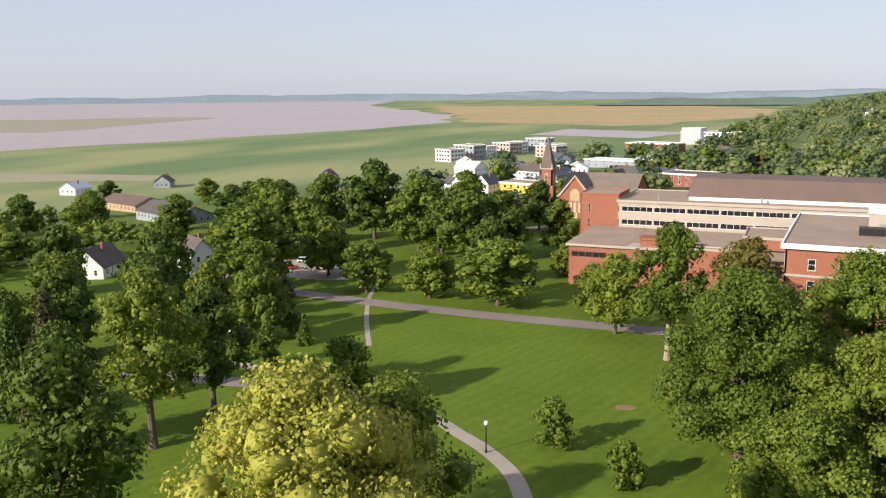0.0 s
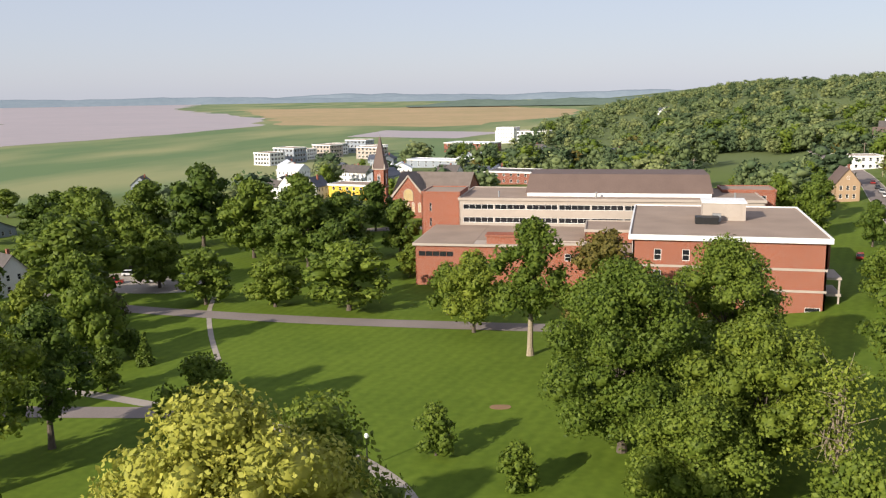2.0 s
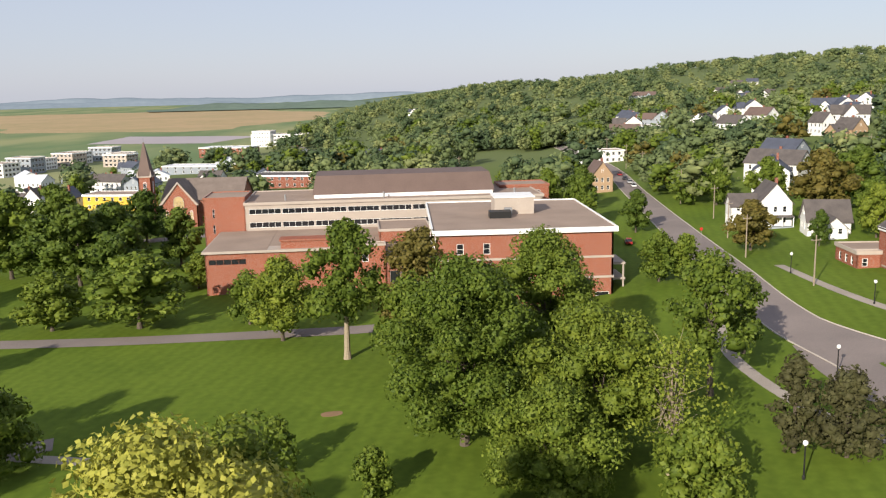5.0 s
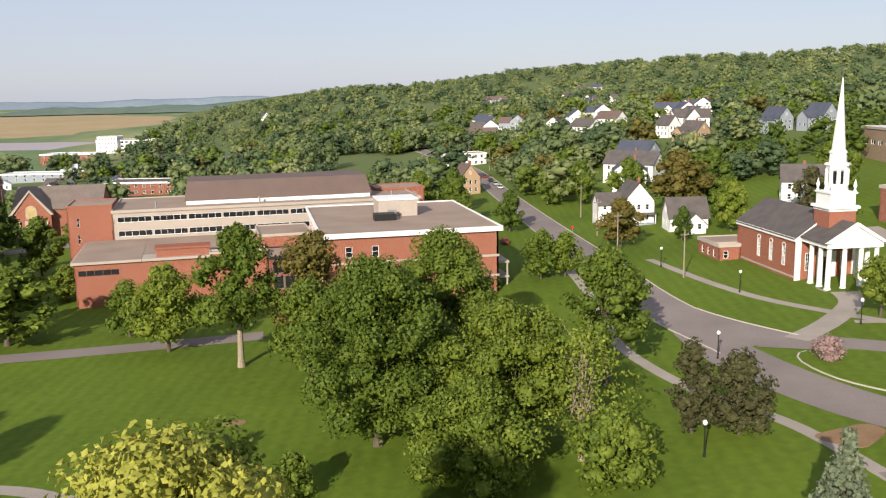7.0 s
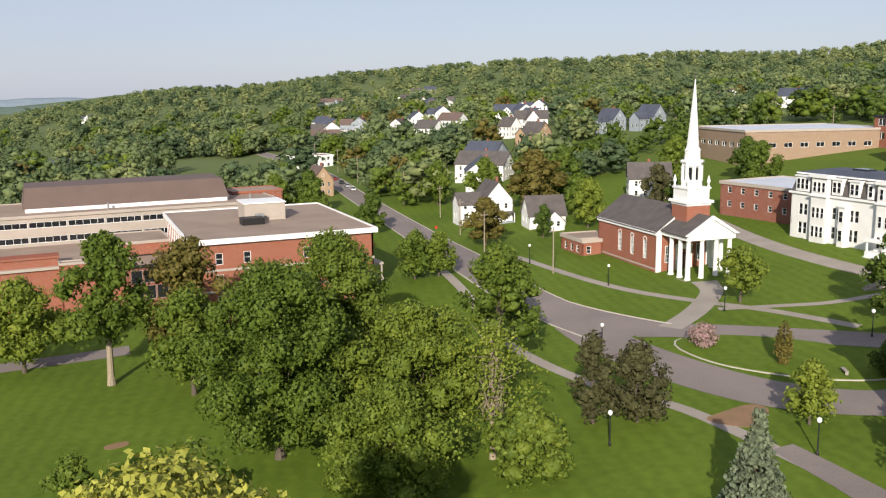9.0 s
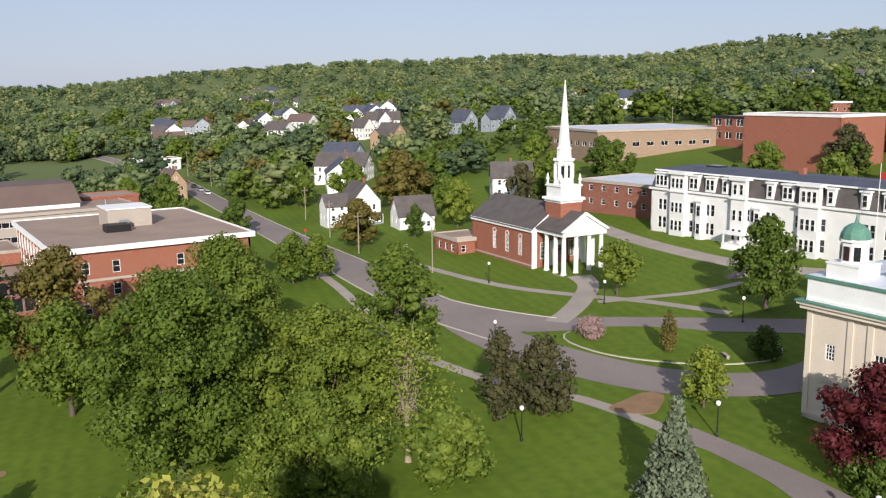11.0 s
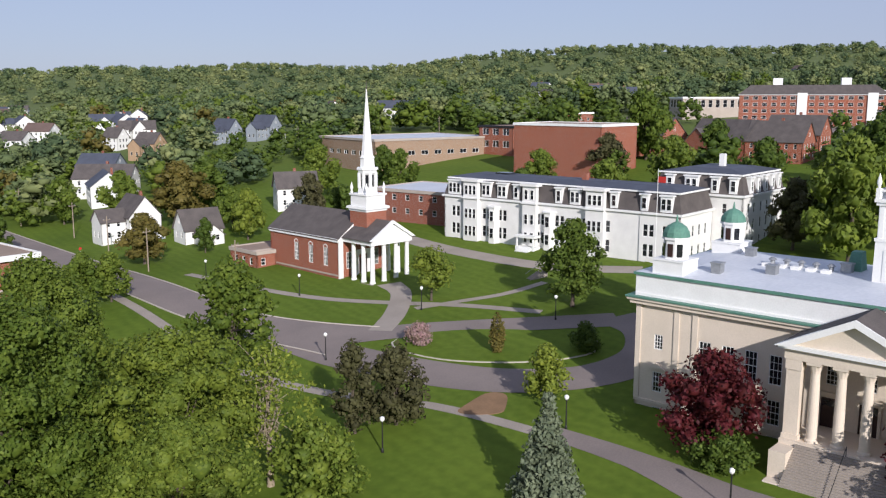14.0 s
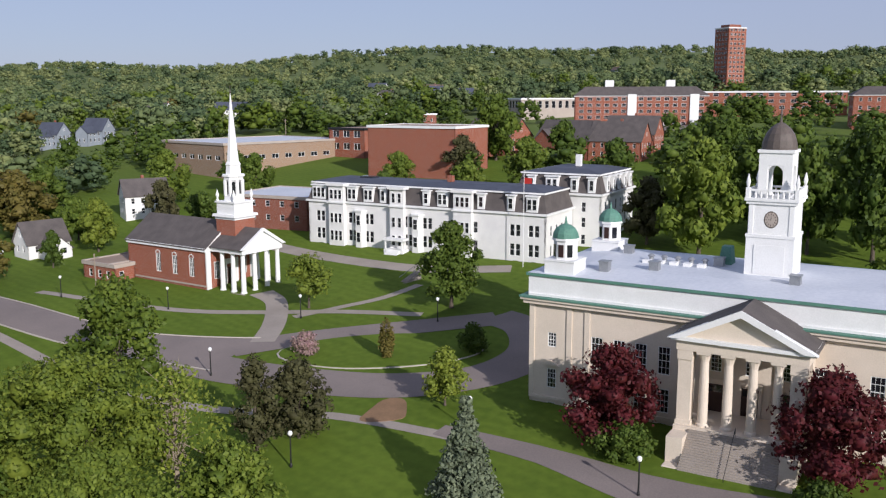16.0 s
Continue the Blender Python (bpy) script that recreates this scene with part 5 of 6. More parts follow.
def gabled_house(x, y, rz, w, d, storeys, wallmat, roofmat, label, rise=None, wing=False, chimney=True, porch=False, name="house", group="houses of the town"):
    """A timber house: walls with windows, pitched roof, gables, and where seen a side wing, porch and chimney."""
    z = land(x, y)
    h = thing(name, pose(x, y, z, 0, 0, rz), label, "house", group)
    top = storeys * 2.8 + .6
    rise = rise or w * .42
    n = max(2, round(d / 3.2))
    side = [o for k in range(storeys) for o in row(d, n, 1.1 + k * 2.8, .95, 1.5, .8)]
    end = [o for k in range(storeys) for o in row(w, max(2, round(w / 3)), 1.1 + k * 2.8, .95, 1.5, .8)]
    block(h, -w / 2, w / 2, -d / 2, d / 2, -1.5, top, wallmat, {k: v for k, v in dict(s=end, n=end, e=side, w=side).items() if k in seen_sides(x, y, rz)}, thick=.2)
    gable_roof(h, -w / 2, w / 2, -d / 2, d / 2, top, rise, roofmat, wallmat, "y", .4, .18)
    for sgn in (-1, 1):
        window(h, pose(0, sgn * (d / 2 + .02), top + rise * .25, 0, 0, 0 if sgn < 0 else 180), .9, 1.2)
    if wing:
        ww = w * .75
        wz = top - 1.0
        block(h, -w / 2 - ww, -w / 2 - .01, -ww / 2, ww / 2, -1.5, wz, wallmat, dict(s=row(ww, 2, 1.1, .95, 1.5, .6) + (row(ww, 2, 3.9, .95, 1.3, .6) if storeys > 1 else []), w=row(ww, 2, 1.1, .95, 1.5, .6)), thick=.2)
        gable_roof(h, -w / 2 - ww, -w / 2 + .5, -ww / 2, ww / 2, wz, ww * .45, roofmat, wallmat, "x", .35, .18)
    if porch:
        part("porch_roof", Shape().prism([(-w / 2, -d / 2 - 2.2), (w / 2, -d / 2 - 2.2), (w / 2, -d / 2 - .01), (-w / 2, -d / 2 - .01)], 2.8, 3.1, [(-w / 2, -d / 2 - 2), (w / 2, -d / 2 - 2), (w / 2, -d / 2 - .01), (-w / 2, -d / 2 - .01)]), roofmat, h)
        for i in range(4):
            part("porch_post", Shape().box(-w / 2 + .1 + i * (w - .4) / 3, -w / 2 + .28 + i * (w - .4) / 3, -d / 2 - 2.1, -d / 2 - 1.92, -1.5, 2.8), WHITE, h)
        part("porch_floor", Shape().box(-w / 2, w / 2, -d / 2 - 2.2, -d / 2 - .01, -1.5, .35), GREY_WALL, h)
    if chimney:
        part("chimney", Shape().box(w * .12, w * .12 + .7, -.4, .4, top, top + rise + 1.0), BRICK_DARK, h)
    return h


def flat_block(name, x, y, rz, w, d, h, wallmat, label, floors=1, cols=6, roof=GRAVEL, trim=WHITE, win=(1.3, 1.5), category="building", style="sash", hip=None, up=0):
    """A plain flat- or hip-roofed block with rows of windows."""
    z = land(x, y) + up
    b = thing(name, pose(x, y, z, 0, 0, rz), label, category)
    step = h / max(floors, 1)
    opens = {}
    for key, length, k in (("s", w, cols), ("n", w, cols), ("w", d, max(2, round(cols * d / w))), ("e", d, max(2, round(cols * d / w)))):
        opens[key] = [o for i in range(floors) for o in row(length, k, i * step + step * .3, min(win[0], (length - 2) / k * .9), min(win[1], step * .55), 1)] if cols and key in seen_sides(x, y, rz) else []
    block(b, -w / 2, w / 2, -d / 2, d / 2, -4 - up, h, wallmat, opens, style=style)
    if hip:
        part("eaves", Shape().box(-w / 2 - .5, w / 2 + .5, -d / 2 - .5, d / 2 + .5, h, h + .3), WHITE, b)
        hip_roof(b, -w / 2, w / 2, -d / 2, d / 2, h + .3, hip, SHINGLE, .6, .45)
    else:
        flat_roof(b, -w / 2, w / 2, -d / 2, d / 2, h + .4, roof, .3, .8, trim)
    return b


gabled_house(80.3, 219.3, -8, 8.5, 11, 2, CLAPBOARD, SHINGLE, "white gabled wooden house with dark roof and porch", 5, True, True, True)
gabled_house(86.5, 201, 78, 7.5, 10, 1, CLAPBOARD, SHINGLE, "white gabled cottage with dark steep roof", 4.6, True, False)
gabled_house(127.3, 211, 60, 8, 12, 2, CLAPBOARD, SHINGLE, "white wooden house with grey shingle roof", 4.2, False, True)
gabled_house(222, 373, 10, 9, 12, 2, GREY_WALL, SLATE, "grey gabled house with white trim", 5, True)
gabled_house(237, 361, 10, 9, 12, 2, GREY_WALL, SLATE, "grey gabled house with white trim and porch", 5.4, True, False, True)
gabled_house(178, 370, 20, 9, 11, 2, TAN_WALL, SHINGLE, "tan gabled house with dark roof", 4.6, True)
gabled_house(210, 436, -5, 8, 11, 2, CLAPBOARD, SHINGLE, "white gabled house among trees", 4.6)
gabled_house(187.5, 416, 15, 8, 10, 2, CLAPBOARD, SHINGLE, "white gabled house among trees", 4.6, False)
gabled_house(55.9, 314.8, 5, 8, 10, 2, TAN_WALL, BROWN_ROOF, "tan half-timbered gabled house", 5)
gabled_house(-170, 372, -12, 8, 10, 2, CLAPBOARD, SHINGLE, "white gabled house with dark trim", 4.2, True)
gabled_house(-156, 366, -12, 8, 10, 2, CLAPBOARD, SLATE, "white gabled house with blue-grey roof", 4.0, True)
gabled_house(-187, 163, 20, 10, 14, 1, CLAPBOARD, SHINGLE, "white gabled house with dark roof", 4.6, True)
gabled_house(-160, 172, 65, 7, 9, 2, CLAPBOARD, SHINGLE, "white house mostly behind trees", 3.8)
gabled_house(-250, 262, 70, 16, 34, 1, GREY_WALL, SHINGLE, "long dark barn-like shed", 3.6, False, False, name="shed", group="sheds by the shore")
gabled_house(-300, 290, 75, 15, 30, 1, TAN_WALL, BROWN_ROOF, "long tan shed with low brown roof", 3, False, False, name="shed", group="sheds by the shore")
gabled_house(-359, 374, 30, 9, 12, 1, GREY_WALL, SHINGLE, "small grey house by the marsh", 3.6)
gabled_house(-380, 330, 10, 10, 14, 1, CLAPBOARD, MEMBRANE, "low white building by the marsh", 3)
gabled_house(-262, 395, 20, 9, 12, 2, GREY_WALL, SHINGLE, "grey house at the edge of the marsh", 4)
# town behind the church
flat_block("shop_block", -134, 366, -10, 26, 14, 6.5, YELLOW_WALL, "yellow painted flat-roofed shop block", 2, 7)
for k, (x, y, h) in enumerate(((-284, 598, 9), (-278, 622, 11), (-280, 652, 8), (-268, 676, 10), (-272, 704, 9), (-258, 728, 11), (-236, 700, 8), (-226, 664, 9))):
    flat_block("apartment_block", x, y, -22 + 6 * (k % 3), 17 + 3 * (k % 2), 15, h, (CLAPBOARD, GREY_WALL, WHITE, PRECAST)[k % 4], "pale flat-roofed apartment block with balconies", 3, 5, win=(2.2, 1.8))
flat_block("shop_block", -70, 430, -12, 36, 18, 6, BRICK_DARK, "dark red brick shop block", 2, 9, SHINGLE)
flat_block("shop_block", -160, 740, -12, 44, 22, 8, BRICK_DARK, "red brick block with blue-grey metal roof", 2, 9, MEMBRANE)
flat_block("shop_block", -150, 575, -12, 40, 16, 5, GREY_WALL, "grey flat-roofed shop block", 2, 7, MEMBRANE)
flat_block("hospital_block", -135, 870, -10, 52, 22, 11, WHITE, "large white flat-roofed block", 3, 12, win=(2.6, 1.8))
flat_block("hospital_block", -150, 866, -10, 18, 18, 15, WHITE, "white stepped upper block", 4, 6)
for i, (x, y, rz) in enumerate(((-195, 420, 5), (-140, 420, -20), (-108, 415, 60), (-165, 450, 70), (-90, 470, 10), (-215, 480, 80), (-185, 500, 20), (-30, 560, 70), (-160, 520, 15), (-75, 600, 40), (-210, 540, 60), (-235, 520, 30), (-120, 480, 75), (-190, 575, 45), (-130, 620, 10), (-95, 660, 50), (-200, 620, 0))):
    gabled_house(x, y, rz, 9 + i % 3 * 2, 13 + i % 4 * 2, 1 + i % 2, (CLAPBOARD, GREY_WALL, WHITE)[i % 3], (SHINGLE, SLATE, MEMBRANE)[i % 3], "town house with pitched roof", 3.4, i % 2 == 0)
flat_block("corner_shop", 82, 427, 5, 20, 12, 6, CLAPBOARD, "white flat-roofed block beside the avenue", 2, 6)
flat_block("corner_shop", 144, 554, 5, 26, 14, 6, BRICK_DARK, "red brick flat-roofed block on the hill", 2, 7)
rng = random.Random(11)
for x, y in ((162, 690), (157, 660), (339, 849), (281, 1110), (290, 1092), (168, 530), (222, 590), (236, 513), (252, 522), (212, 437), (272, 534), (308, 786), (240, 500), (575, 615), (354, 440), (548, 357), (578, 375), (621, 458), (973, 399), (1173, 422), (8, 1400), (362, 1031), (332, 902), (131, 328), (106, 280), (432, 1174), (455, 1180), (520, 520), (196, 572), (195, 508), (168, 612), (146, 610), (314, 827), (168, 481), (122, 540), (363, 394), (495, 320), (492, 362), (222, 454), (115, 296), (516, 318)):
    gabled_house(x, y, rng.uniform(-40, 80), 11.5, rng.uniform(14, 20), 2, rng.choice((CLAPBOARD, WHITE, WHITE, CLAPBOARD, GREY_WALL)), rng.choice((SHINGLE, SLATE, BROWN_ROOF)), "house on the wooded hillside", 4.4, rng.random() < .5, group="houses on the hill")
# campus buildings on the slope
arts = flat_block("arts_building", 208, 240, -14, 54, 40, 8, BRICK_TAN, "low tan brick building with white flat roof", 1, 9, MEMBRANE, PRECAST, (3, 1.6), style="ribbon")
flat_block("arts_building", 240, 207, -8, 34, 18, 9, BRICK, "brick and glass entrance building", 2, 5, GRAVEL, BLACK, (3.2, 2.6), style="ribbon")
flat_block("theatre_building", 203, 162.5, -2, 21, 33, 14.8, BRICK, "windowless red brick theatre block", 1, 0, GRAVEL, WHITE)
flat_block("theatre_annex", 136, 165, 4, 22, 24, 7, BRICK_DARK, "low dark brick building with grey roof", 2, 5, MEMBRANE, PRECAST)
for x, y, rz in ((246, 158, -15), (243, 128, -15)):
    r = gabled_house(x, y, rz, 13, 22, 2, BRICK, SHINGLE, "red brick gabled residence with dark roof", 6, True, False, name="residence", group="brick residences")
for x, y in ((240, 110), (262, 112)):
    gabled_house(x, y, 0, 12, 18, 2, BRICK, SHINGLE, "red brick residence with steep gables", 6, False, True, name="residence", group="brick residences")
dorm = flat_block("dormitory", 365.3, 142.1, -68, 60, 18, 14.0, BRICK, "five-storey red brick dormitory with hipped roof", 5, 15, hip=4.2, win=(2.2, 1.7), up=-1)
for i in (-14, 14):
    part("roof_lantern", Shape().box(i - 2, i + 2, -2, 2, 17, 21.5), WHITE, dorm)
for k in (-4, 24):
    part("stair_bay", Shape().box(k - 2, k + 2, -9.7, -9.004, 1, 15), WHITE, dorm)
flat_block("dormitory_long", 425.8, 93.6, -76, 70, 16, 9.5, BRICK, "long red brick dormitory with white trim", 3, 13, win=(2.6, 1.8), up=2)
flat_block("gym_building", 398.8, 204.9, -40, 34, 16, 7, PRECAST, "pale columned low building", 1, 8, win=(2.2, 4), up=3)
flat_block("dormitory", 365, 33, -80, 36, 18, 13, BRICK, "red brick dormitory block", 4, 10, hip=3.5)
flat_block("brick_pavilion", 345, 258, -20, 30, 12, 5.5, BRICK_DARK, "low dark brick pavilion", 1, 6)
tw = flat_block("tower_block", 637.5, 158.3, -40, 15.5, 15.5, 46, BRICK, "tall red brick residence tower", 14, 4, win=(2.2, 1.7))
part("tower_plant_room", Shape().box(-5, 5, -5, 5, 46, 48.5), BRICK_DARK, tw)
# low garden stair beside the white hall
st = thing("garden_stair", pose(96, 106, land(96, 106), 0, 0, -20), "concrete garden stair with rails up the bank", "stair")
for i in range(12):
    part("step", Shape().box(i * .34, i * .34 + .34, -.9, .9, -.6, i * .16), CONCRETE, st)
for sgn in (-1, 1):
    part("rail", Shape().add([(0, sgn * .95, .9), (4.1, sgn * .95, 2.8), (4.1, sgn * 1.0, 2.8), (0, sgn * 1.0, .9), (0, sgn * .95, .98), (4.1, sgn * .95, 2.88), (4.1, sgn * 1.0, 2.88), (0, sgn * 1.0, .98)], [(0, 1, 2, 3), (7, 6, 5, 4), (0, 4, 5, 1), (2, 6, 7, 3)]), GREY_STEEL, st)


# ---------- lamps, poles, signs, cars ----------
def street_lamp(x, y, h=4.0):
    z = land(x, y)
    lamp = thing("street_lamp", pose(x, y, z), "black lamp post with white globe beside the walk", "lamp", "lamp posts on the campus")
    part("pole", Shape().lathe(0, 0, [(.17, -.2), (.17, .3), (.1, .5), (.07, h - .5)], 8), BLACK, lamp)
    part("collar", Shape().lathe(0, 0, [(.07, h - .5), (.16, h - .42), (.16, h - .36)], 8), BLACK, lamp)
    part("globe", Shape().lathe(0, 0, [(.12, h - .36), (.24, h - .22), (.28, h - .05), (.24, h + .12), (.1, h + .22)], 10), GLOBE, lamp)


for x, y in ((-38.6, 85.6), (42.2, 104.8), (64, 136), (60, 160), (70, 110.5), (77.5, 87.5), (41.6, 62.6), (24.5, 76), (34.8, 39.9), (-100, 112)):
    street_lamp(x, y)


def utility_pole(x, y, h=10.5):
    z = land(x, y)
    p = thing("utility_pole", pose(x, y, z, 0, 0, 12), "weathered wooden utility pole beside the street", "pole", "utility poles")
    part("pole", Shape().tube(0, 0, -.5, h, .17, .11, 8), WOOD_POLE, p)
    part("crossarm", Shape().box(-1.1, 1.1, -.06, .06, h - 1.0, h - .85), WOOD_POLE, p)
    for i in (-.9, 0, .9):
        part("insulator", Shape().tube(i, 0, h - .85, h - .65, .06, .06, 6), GREY_STEEL, p)


for x, y in ((58, 178), (60, 150), (64, 205), (71, 235), (72, 268), (74, 300), (79, 340), (84, 385), (88, 440), (150, 300), (205, 300), (250, 260), (300, 250), (330, 300), (-70, 290), (-128, 276), (-150, 262), (40, 330), (10, 400), (-20, 380)):
    utility_pole(x, y, 9.5 if y < 240 else 11)
sign = thing("road_sign", pose(58, 207, land(58, 207)), "red stop sign on a thin post", "sign")
part("post", Shape().tube(0, 0, -.3, 2.6, .05), GREY_STEEL, sign)
o = part("sign_plate", Shape().tube(0, 0, 0, .04, .42, .42, 8), RED_SIGN, sign)
o.matrix_local = pose(0, -.05, 2.5, 90, 0, 0)
bench = thing("bench", pose(62.5, 78.5, land(62.5, 78.5) + .22, 0, 0, 60), "pale stone bench on the grass island", "bench")
part("seat", Shape().box(-1, 1, -.25, .25, .4, .5), CONCRETE, bench)
for i in (-.8, .8):
    part("leg", Shape().box(i - .1, i + .1, -.2, .2, 0, .4), CONCRETE, bench)


def car(x, y, rz, mat, label, van=False):
    z = land(x, y) + .09
    c = thing("parked_car", pose(x, y, z, 0, 0, rz), label, "car", "parked cars")
    hgt = 1.2 if van else 0
    part("body", Shape().prism([(-2.1, -.85), (2.1, -.85), (2.1, .85), (-2.1, .85)], .3, .85, [(-2.15, -.86), (2.05, -.86), (2.05, .86), (-2.15, .86)]), mat, c)
    part("cabin", Shape().prism([(-1.9, -.8), (1.0, -.8), (1.0, .8), (-1.9, .8)], .85, 1.45 + hgt, [(-1.6, -.66), (.4, -.66), (.4, .66), (-1.6, .66)]), GLASS, c)
    part("car_roof", Shape().box(-1.55, .35, -.64, .64, 1.45 + hgt, 1.5 + hgt), mat, c)
    for dx in (-1.35, 1.35):
        for dy in (-.8, .8):
            w = part("wheel", Shape().tube(0, 0, -.1, .1, .32, .32, 12), BLACK, c)
            w.matrix_local = pose(dx, dy, .32, 90, 0, 0)


PAINTS = [material("car_paint_" + n, c, c, 0.3, 1, 5, 0.0, spec=0.5) for n, c in (("white", (.7, .7, .7)), ("silver", (.4, .41, .43)), ("dark", (.04, .045, .05)), ("red", (.3, .03, .03)), ("blue", (.05, .09, .2)))]
for i, (x, y, rz) in enumerate(((70, 318, 82), (71.5, 330, 82), (73, 343, 82), (75, 360, 82), (62, 330, 82), (66, 372, 82), (-128, 186, 20), (-133, 190, 20), (-138, 184, 20), (-122, 190, 20), (-140, 194, 20),
                                (330, 150, 30), (345, 158, 30), (365, 150, 30), (350, 140, 30), (-110, 372, 10), (250, 245, 20), (262, 250, 20), (40, 208, 80))):
    car(x, y, rz, PAINTS[i % 5], ("white", "silver", "dark", "red", "blue")[i % 5] + " parked car on the asphalt")
car(372, 172, 35, PAINTS[0], "white parked van on the hill car park", True)


# ---------- trees ----------
def ball():
    """A rough ball for the inside of a leaf clump."""
    bm = bmesh.new()
    bmesh.ops.create_icosphere(bm, subdivisions=1, radius=1)
    out = np.array([v.co for v in bm.verts]), np.array([[v.index for v in f.verts] for f in bm.faces])
    bm.free()
    return out


BALL = ball()


def crown_arrays(rs, lobes, cards, size, core=0.6):
    """Leaf clumps: on each lobe many small bent leaf cards turned outwards, round a rough core."""
    V, F, n = [], [], 0
    iv, jf = BALL
    for c, r in lobes:
        if core:
            d = iv * (r * core) * (1 + 0.22 * rs.standard_normal((len(iv), 1)))
            V.append(c + d * np.array([1, 1, .85])), F.append(jf + n)
            n += len(iv)
        k = max(4, int(cards * r * r))
        d = rs.standard_normal((k, 3))
        d /= np.linalg.norm(d, axis=1, keepdims=True)
        d[:, 2] = np.where((d[:, 2] < -.25) & (rs.random(k) < .6), -d[:, 2], d[:, 2])
        p = c + d * r * (0.72 + 0.42 * rs.random((k, 1))) * np.array([1, 1, .85])
        nr = d + 0.55 * rs.standard_normal((k, 3))
        nr /= np.linalg.norm(nr, axis=1, keepdims=True)
        u = np.cross(nr, rs.standard_normal((k, 3)))
        u /= np.linalg.norm(u, axis=1, keepdims=True) + 1e-9
        v = np.cross(nr, u)
        s = size * (0.6 + 0.8 * rs.random((k, 1)))
        quad = np.stack([p - u * s, p - v * s * .7 - nr * s * .2, p + u * s, p + v * s * .7 - nr * s * .2], 1).reshape(-1, 3)
        V.append(quad)
        idx = n + np.arange(k)[:, None] * 4
        F.append(np.concatenate([idx + np.array([[0, 1, 2]]), idx + np.array([[0, 2, 3]])]))
        n += 4 * k
    return np.concatenate(V), np.concatenate(F)


def mesh_arrays(name, v, f, mat):
    me = bpy.data.meshes.new(name)
    me.vertices.add(len(v)), me.loops.add(f.size), me.polygons.add(len(f))
    me.vertices.foreach_set("co", v.astype(np.float32).ravel())
    me.loops.foreach_set("vertex_index", f.astype(np.int32).ravel())
    me.polygons.foreach_set("loop_start", np.arange(0, f.size, 3, dtype=np.int32))
    me.polygons.foreach_set("loop_total", np.full(len(f), 3, dtype=np.int32))
    me.update(calc_edges=True)
    me.materials.append(mat)
    return me


def limb(shape, a, b, r0, r1, sides=6):
    """A tapered limb between two places."""
    a, b = Vector(a), Vector(b)
    q = (b - a).to_track_quat('Z', 'Y')
    ring = [(math.cos(math.tau * i / sides), math.sin(math.tau * i / sides), 0) for i in range(sides)]
    shape.add([a + q @ (Vector(p) * r0) for p in ring] + [b + q @ (Vector(p) * r1) for p in ring],
              [(i, (i + 1) % sides, sides + (i + 1) % sides, sides + i) for i in range(sides)] + [tuple(range(sides, 2 * sides))])


def broadleaf_form(seed, h, w, bare, detail, twigs=0):
    """Trunk and crown for a broadleaf tree of height h and width w, its crown starting at the share bare of the height."""
    rs = np.random.default_rng(seed)
    z0, z1 = h * bare, h
    trunk = Shape()
    top = (w * .03, w * .02, z0 + (z1 - z0) * .45)
    r = max(.16, h * .022)
    limb(trunk, (0, 0, -.6), (0, 0, h * .06), r * 1.5, r * 1.05, 9)
    limb(trunk, (0, 0, h * .06), top, r * 1.05, r * .45, 9)
    lobes = []
    count = int(34 * detail)
    for i in range(count):
        u = (i + .5) / count
        zz = z0 + (z1 - z0) * (0.06 + 0.88 * u)
        prof = math.sin(math.pi * min(1, (0.16 + 0.80 * u)) ** 0.85) ** 0.65
        a = i * 2.399 + rs.random() * .9
        rad = w / 2 * prof * (.82 + .3 * rs.random()) * (1.0 if i % 3 else .45)
        lr = (w * .135 + .25) * (.75 + .55 * rs.random()) * (34 / count) ** .33
        c = np.array([math.cos(a) * max(rad - lr * .7, 0), math.sin(a) * max(rad - lr * .7, 0), zz])
        lobes.append((c, lr))
        if i % 3 == 0 and detail > .5:
            t = .25 + .6 * rs.random()
            base = [top[k] * t for k in range(2)] + [z0 * .8 + (top[2] - z0 * .8) * t]
            limb(trunk, base, tuple(c * np.array([.97, .97, 1])), r * .36, r * .1, 5)
            for _ in range(twigs):
                end = c * .9 + rs.standard_normal(3) * w * .14 + np.array([0, 0, w * .08])
                limb(trunk, tuple(c * .75 + np.array([0, 0, c[2] * .18])), tuple(end), r * .16, r * .05, 4)
    return trunk, lobes, rs


def broadleaf(name, x, y, h, w, leaf, label, bare=.22, seed=1, detail=1.0, cards=34, size=.3, core=.6, group="trees on the campus", sparse=1.0, bark=BARK, dz=0, twigs=0):
    trunk, lobes, rs = broadleaf_form(seed, h, w, bare, detail, twigs)
    if sparse < 1:
        lobes = [q for q in lobes if rs.random() < sparse]
    t = thing(name, pose(x, y, land(x, y) + dz, 0, 0, seed * 47 % 360), label, "tree", group)
    part("trunk", trunk, bark, t)
    v, f = crown_arrays(rs, lobes, cards, size, core)
    c = new("crown", mesh_arrays("crown", v, f, LEAF[leaf]))
    c.parent = t
    return t


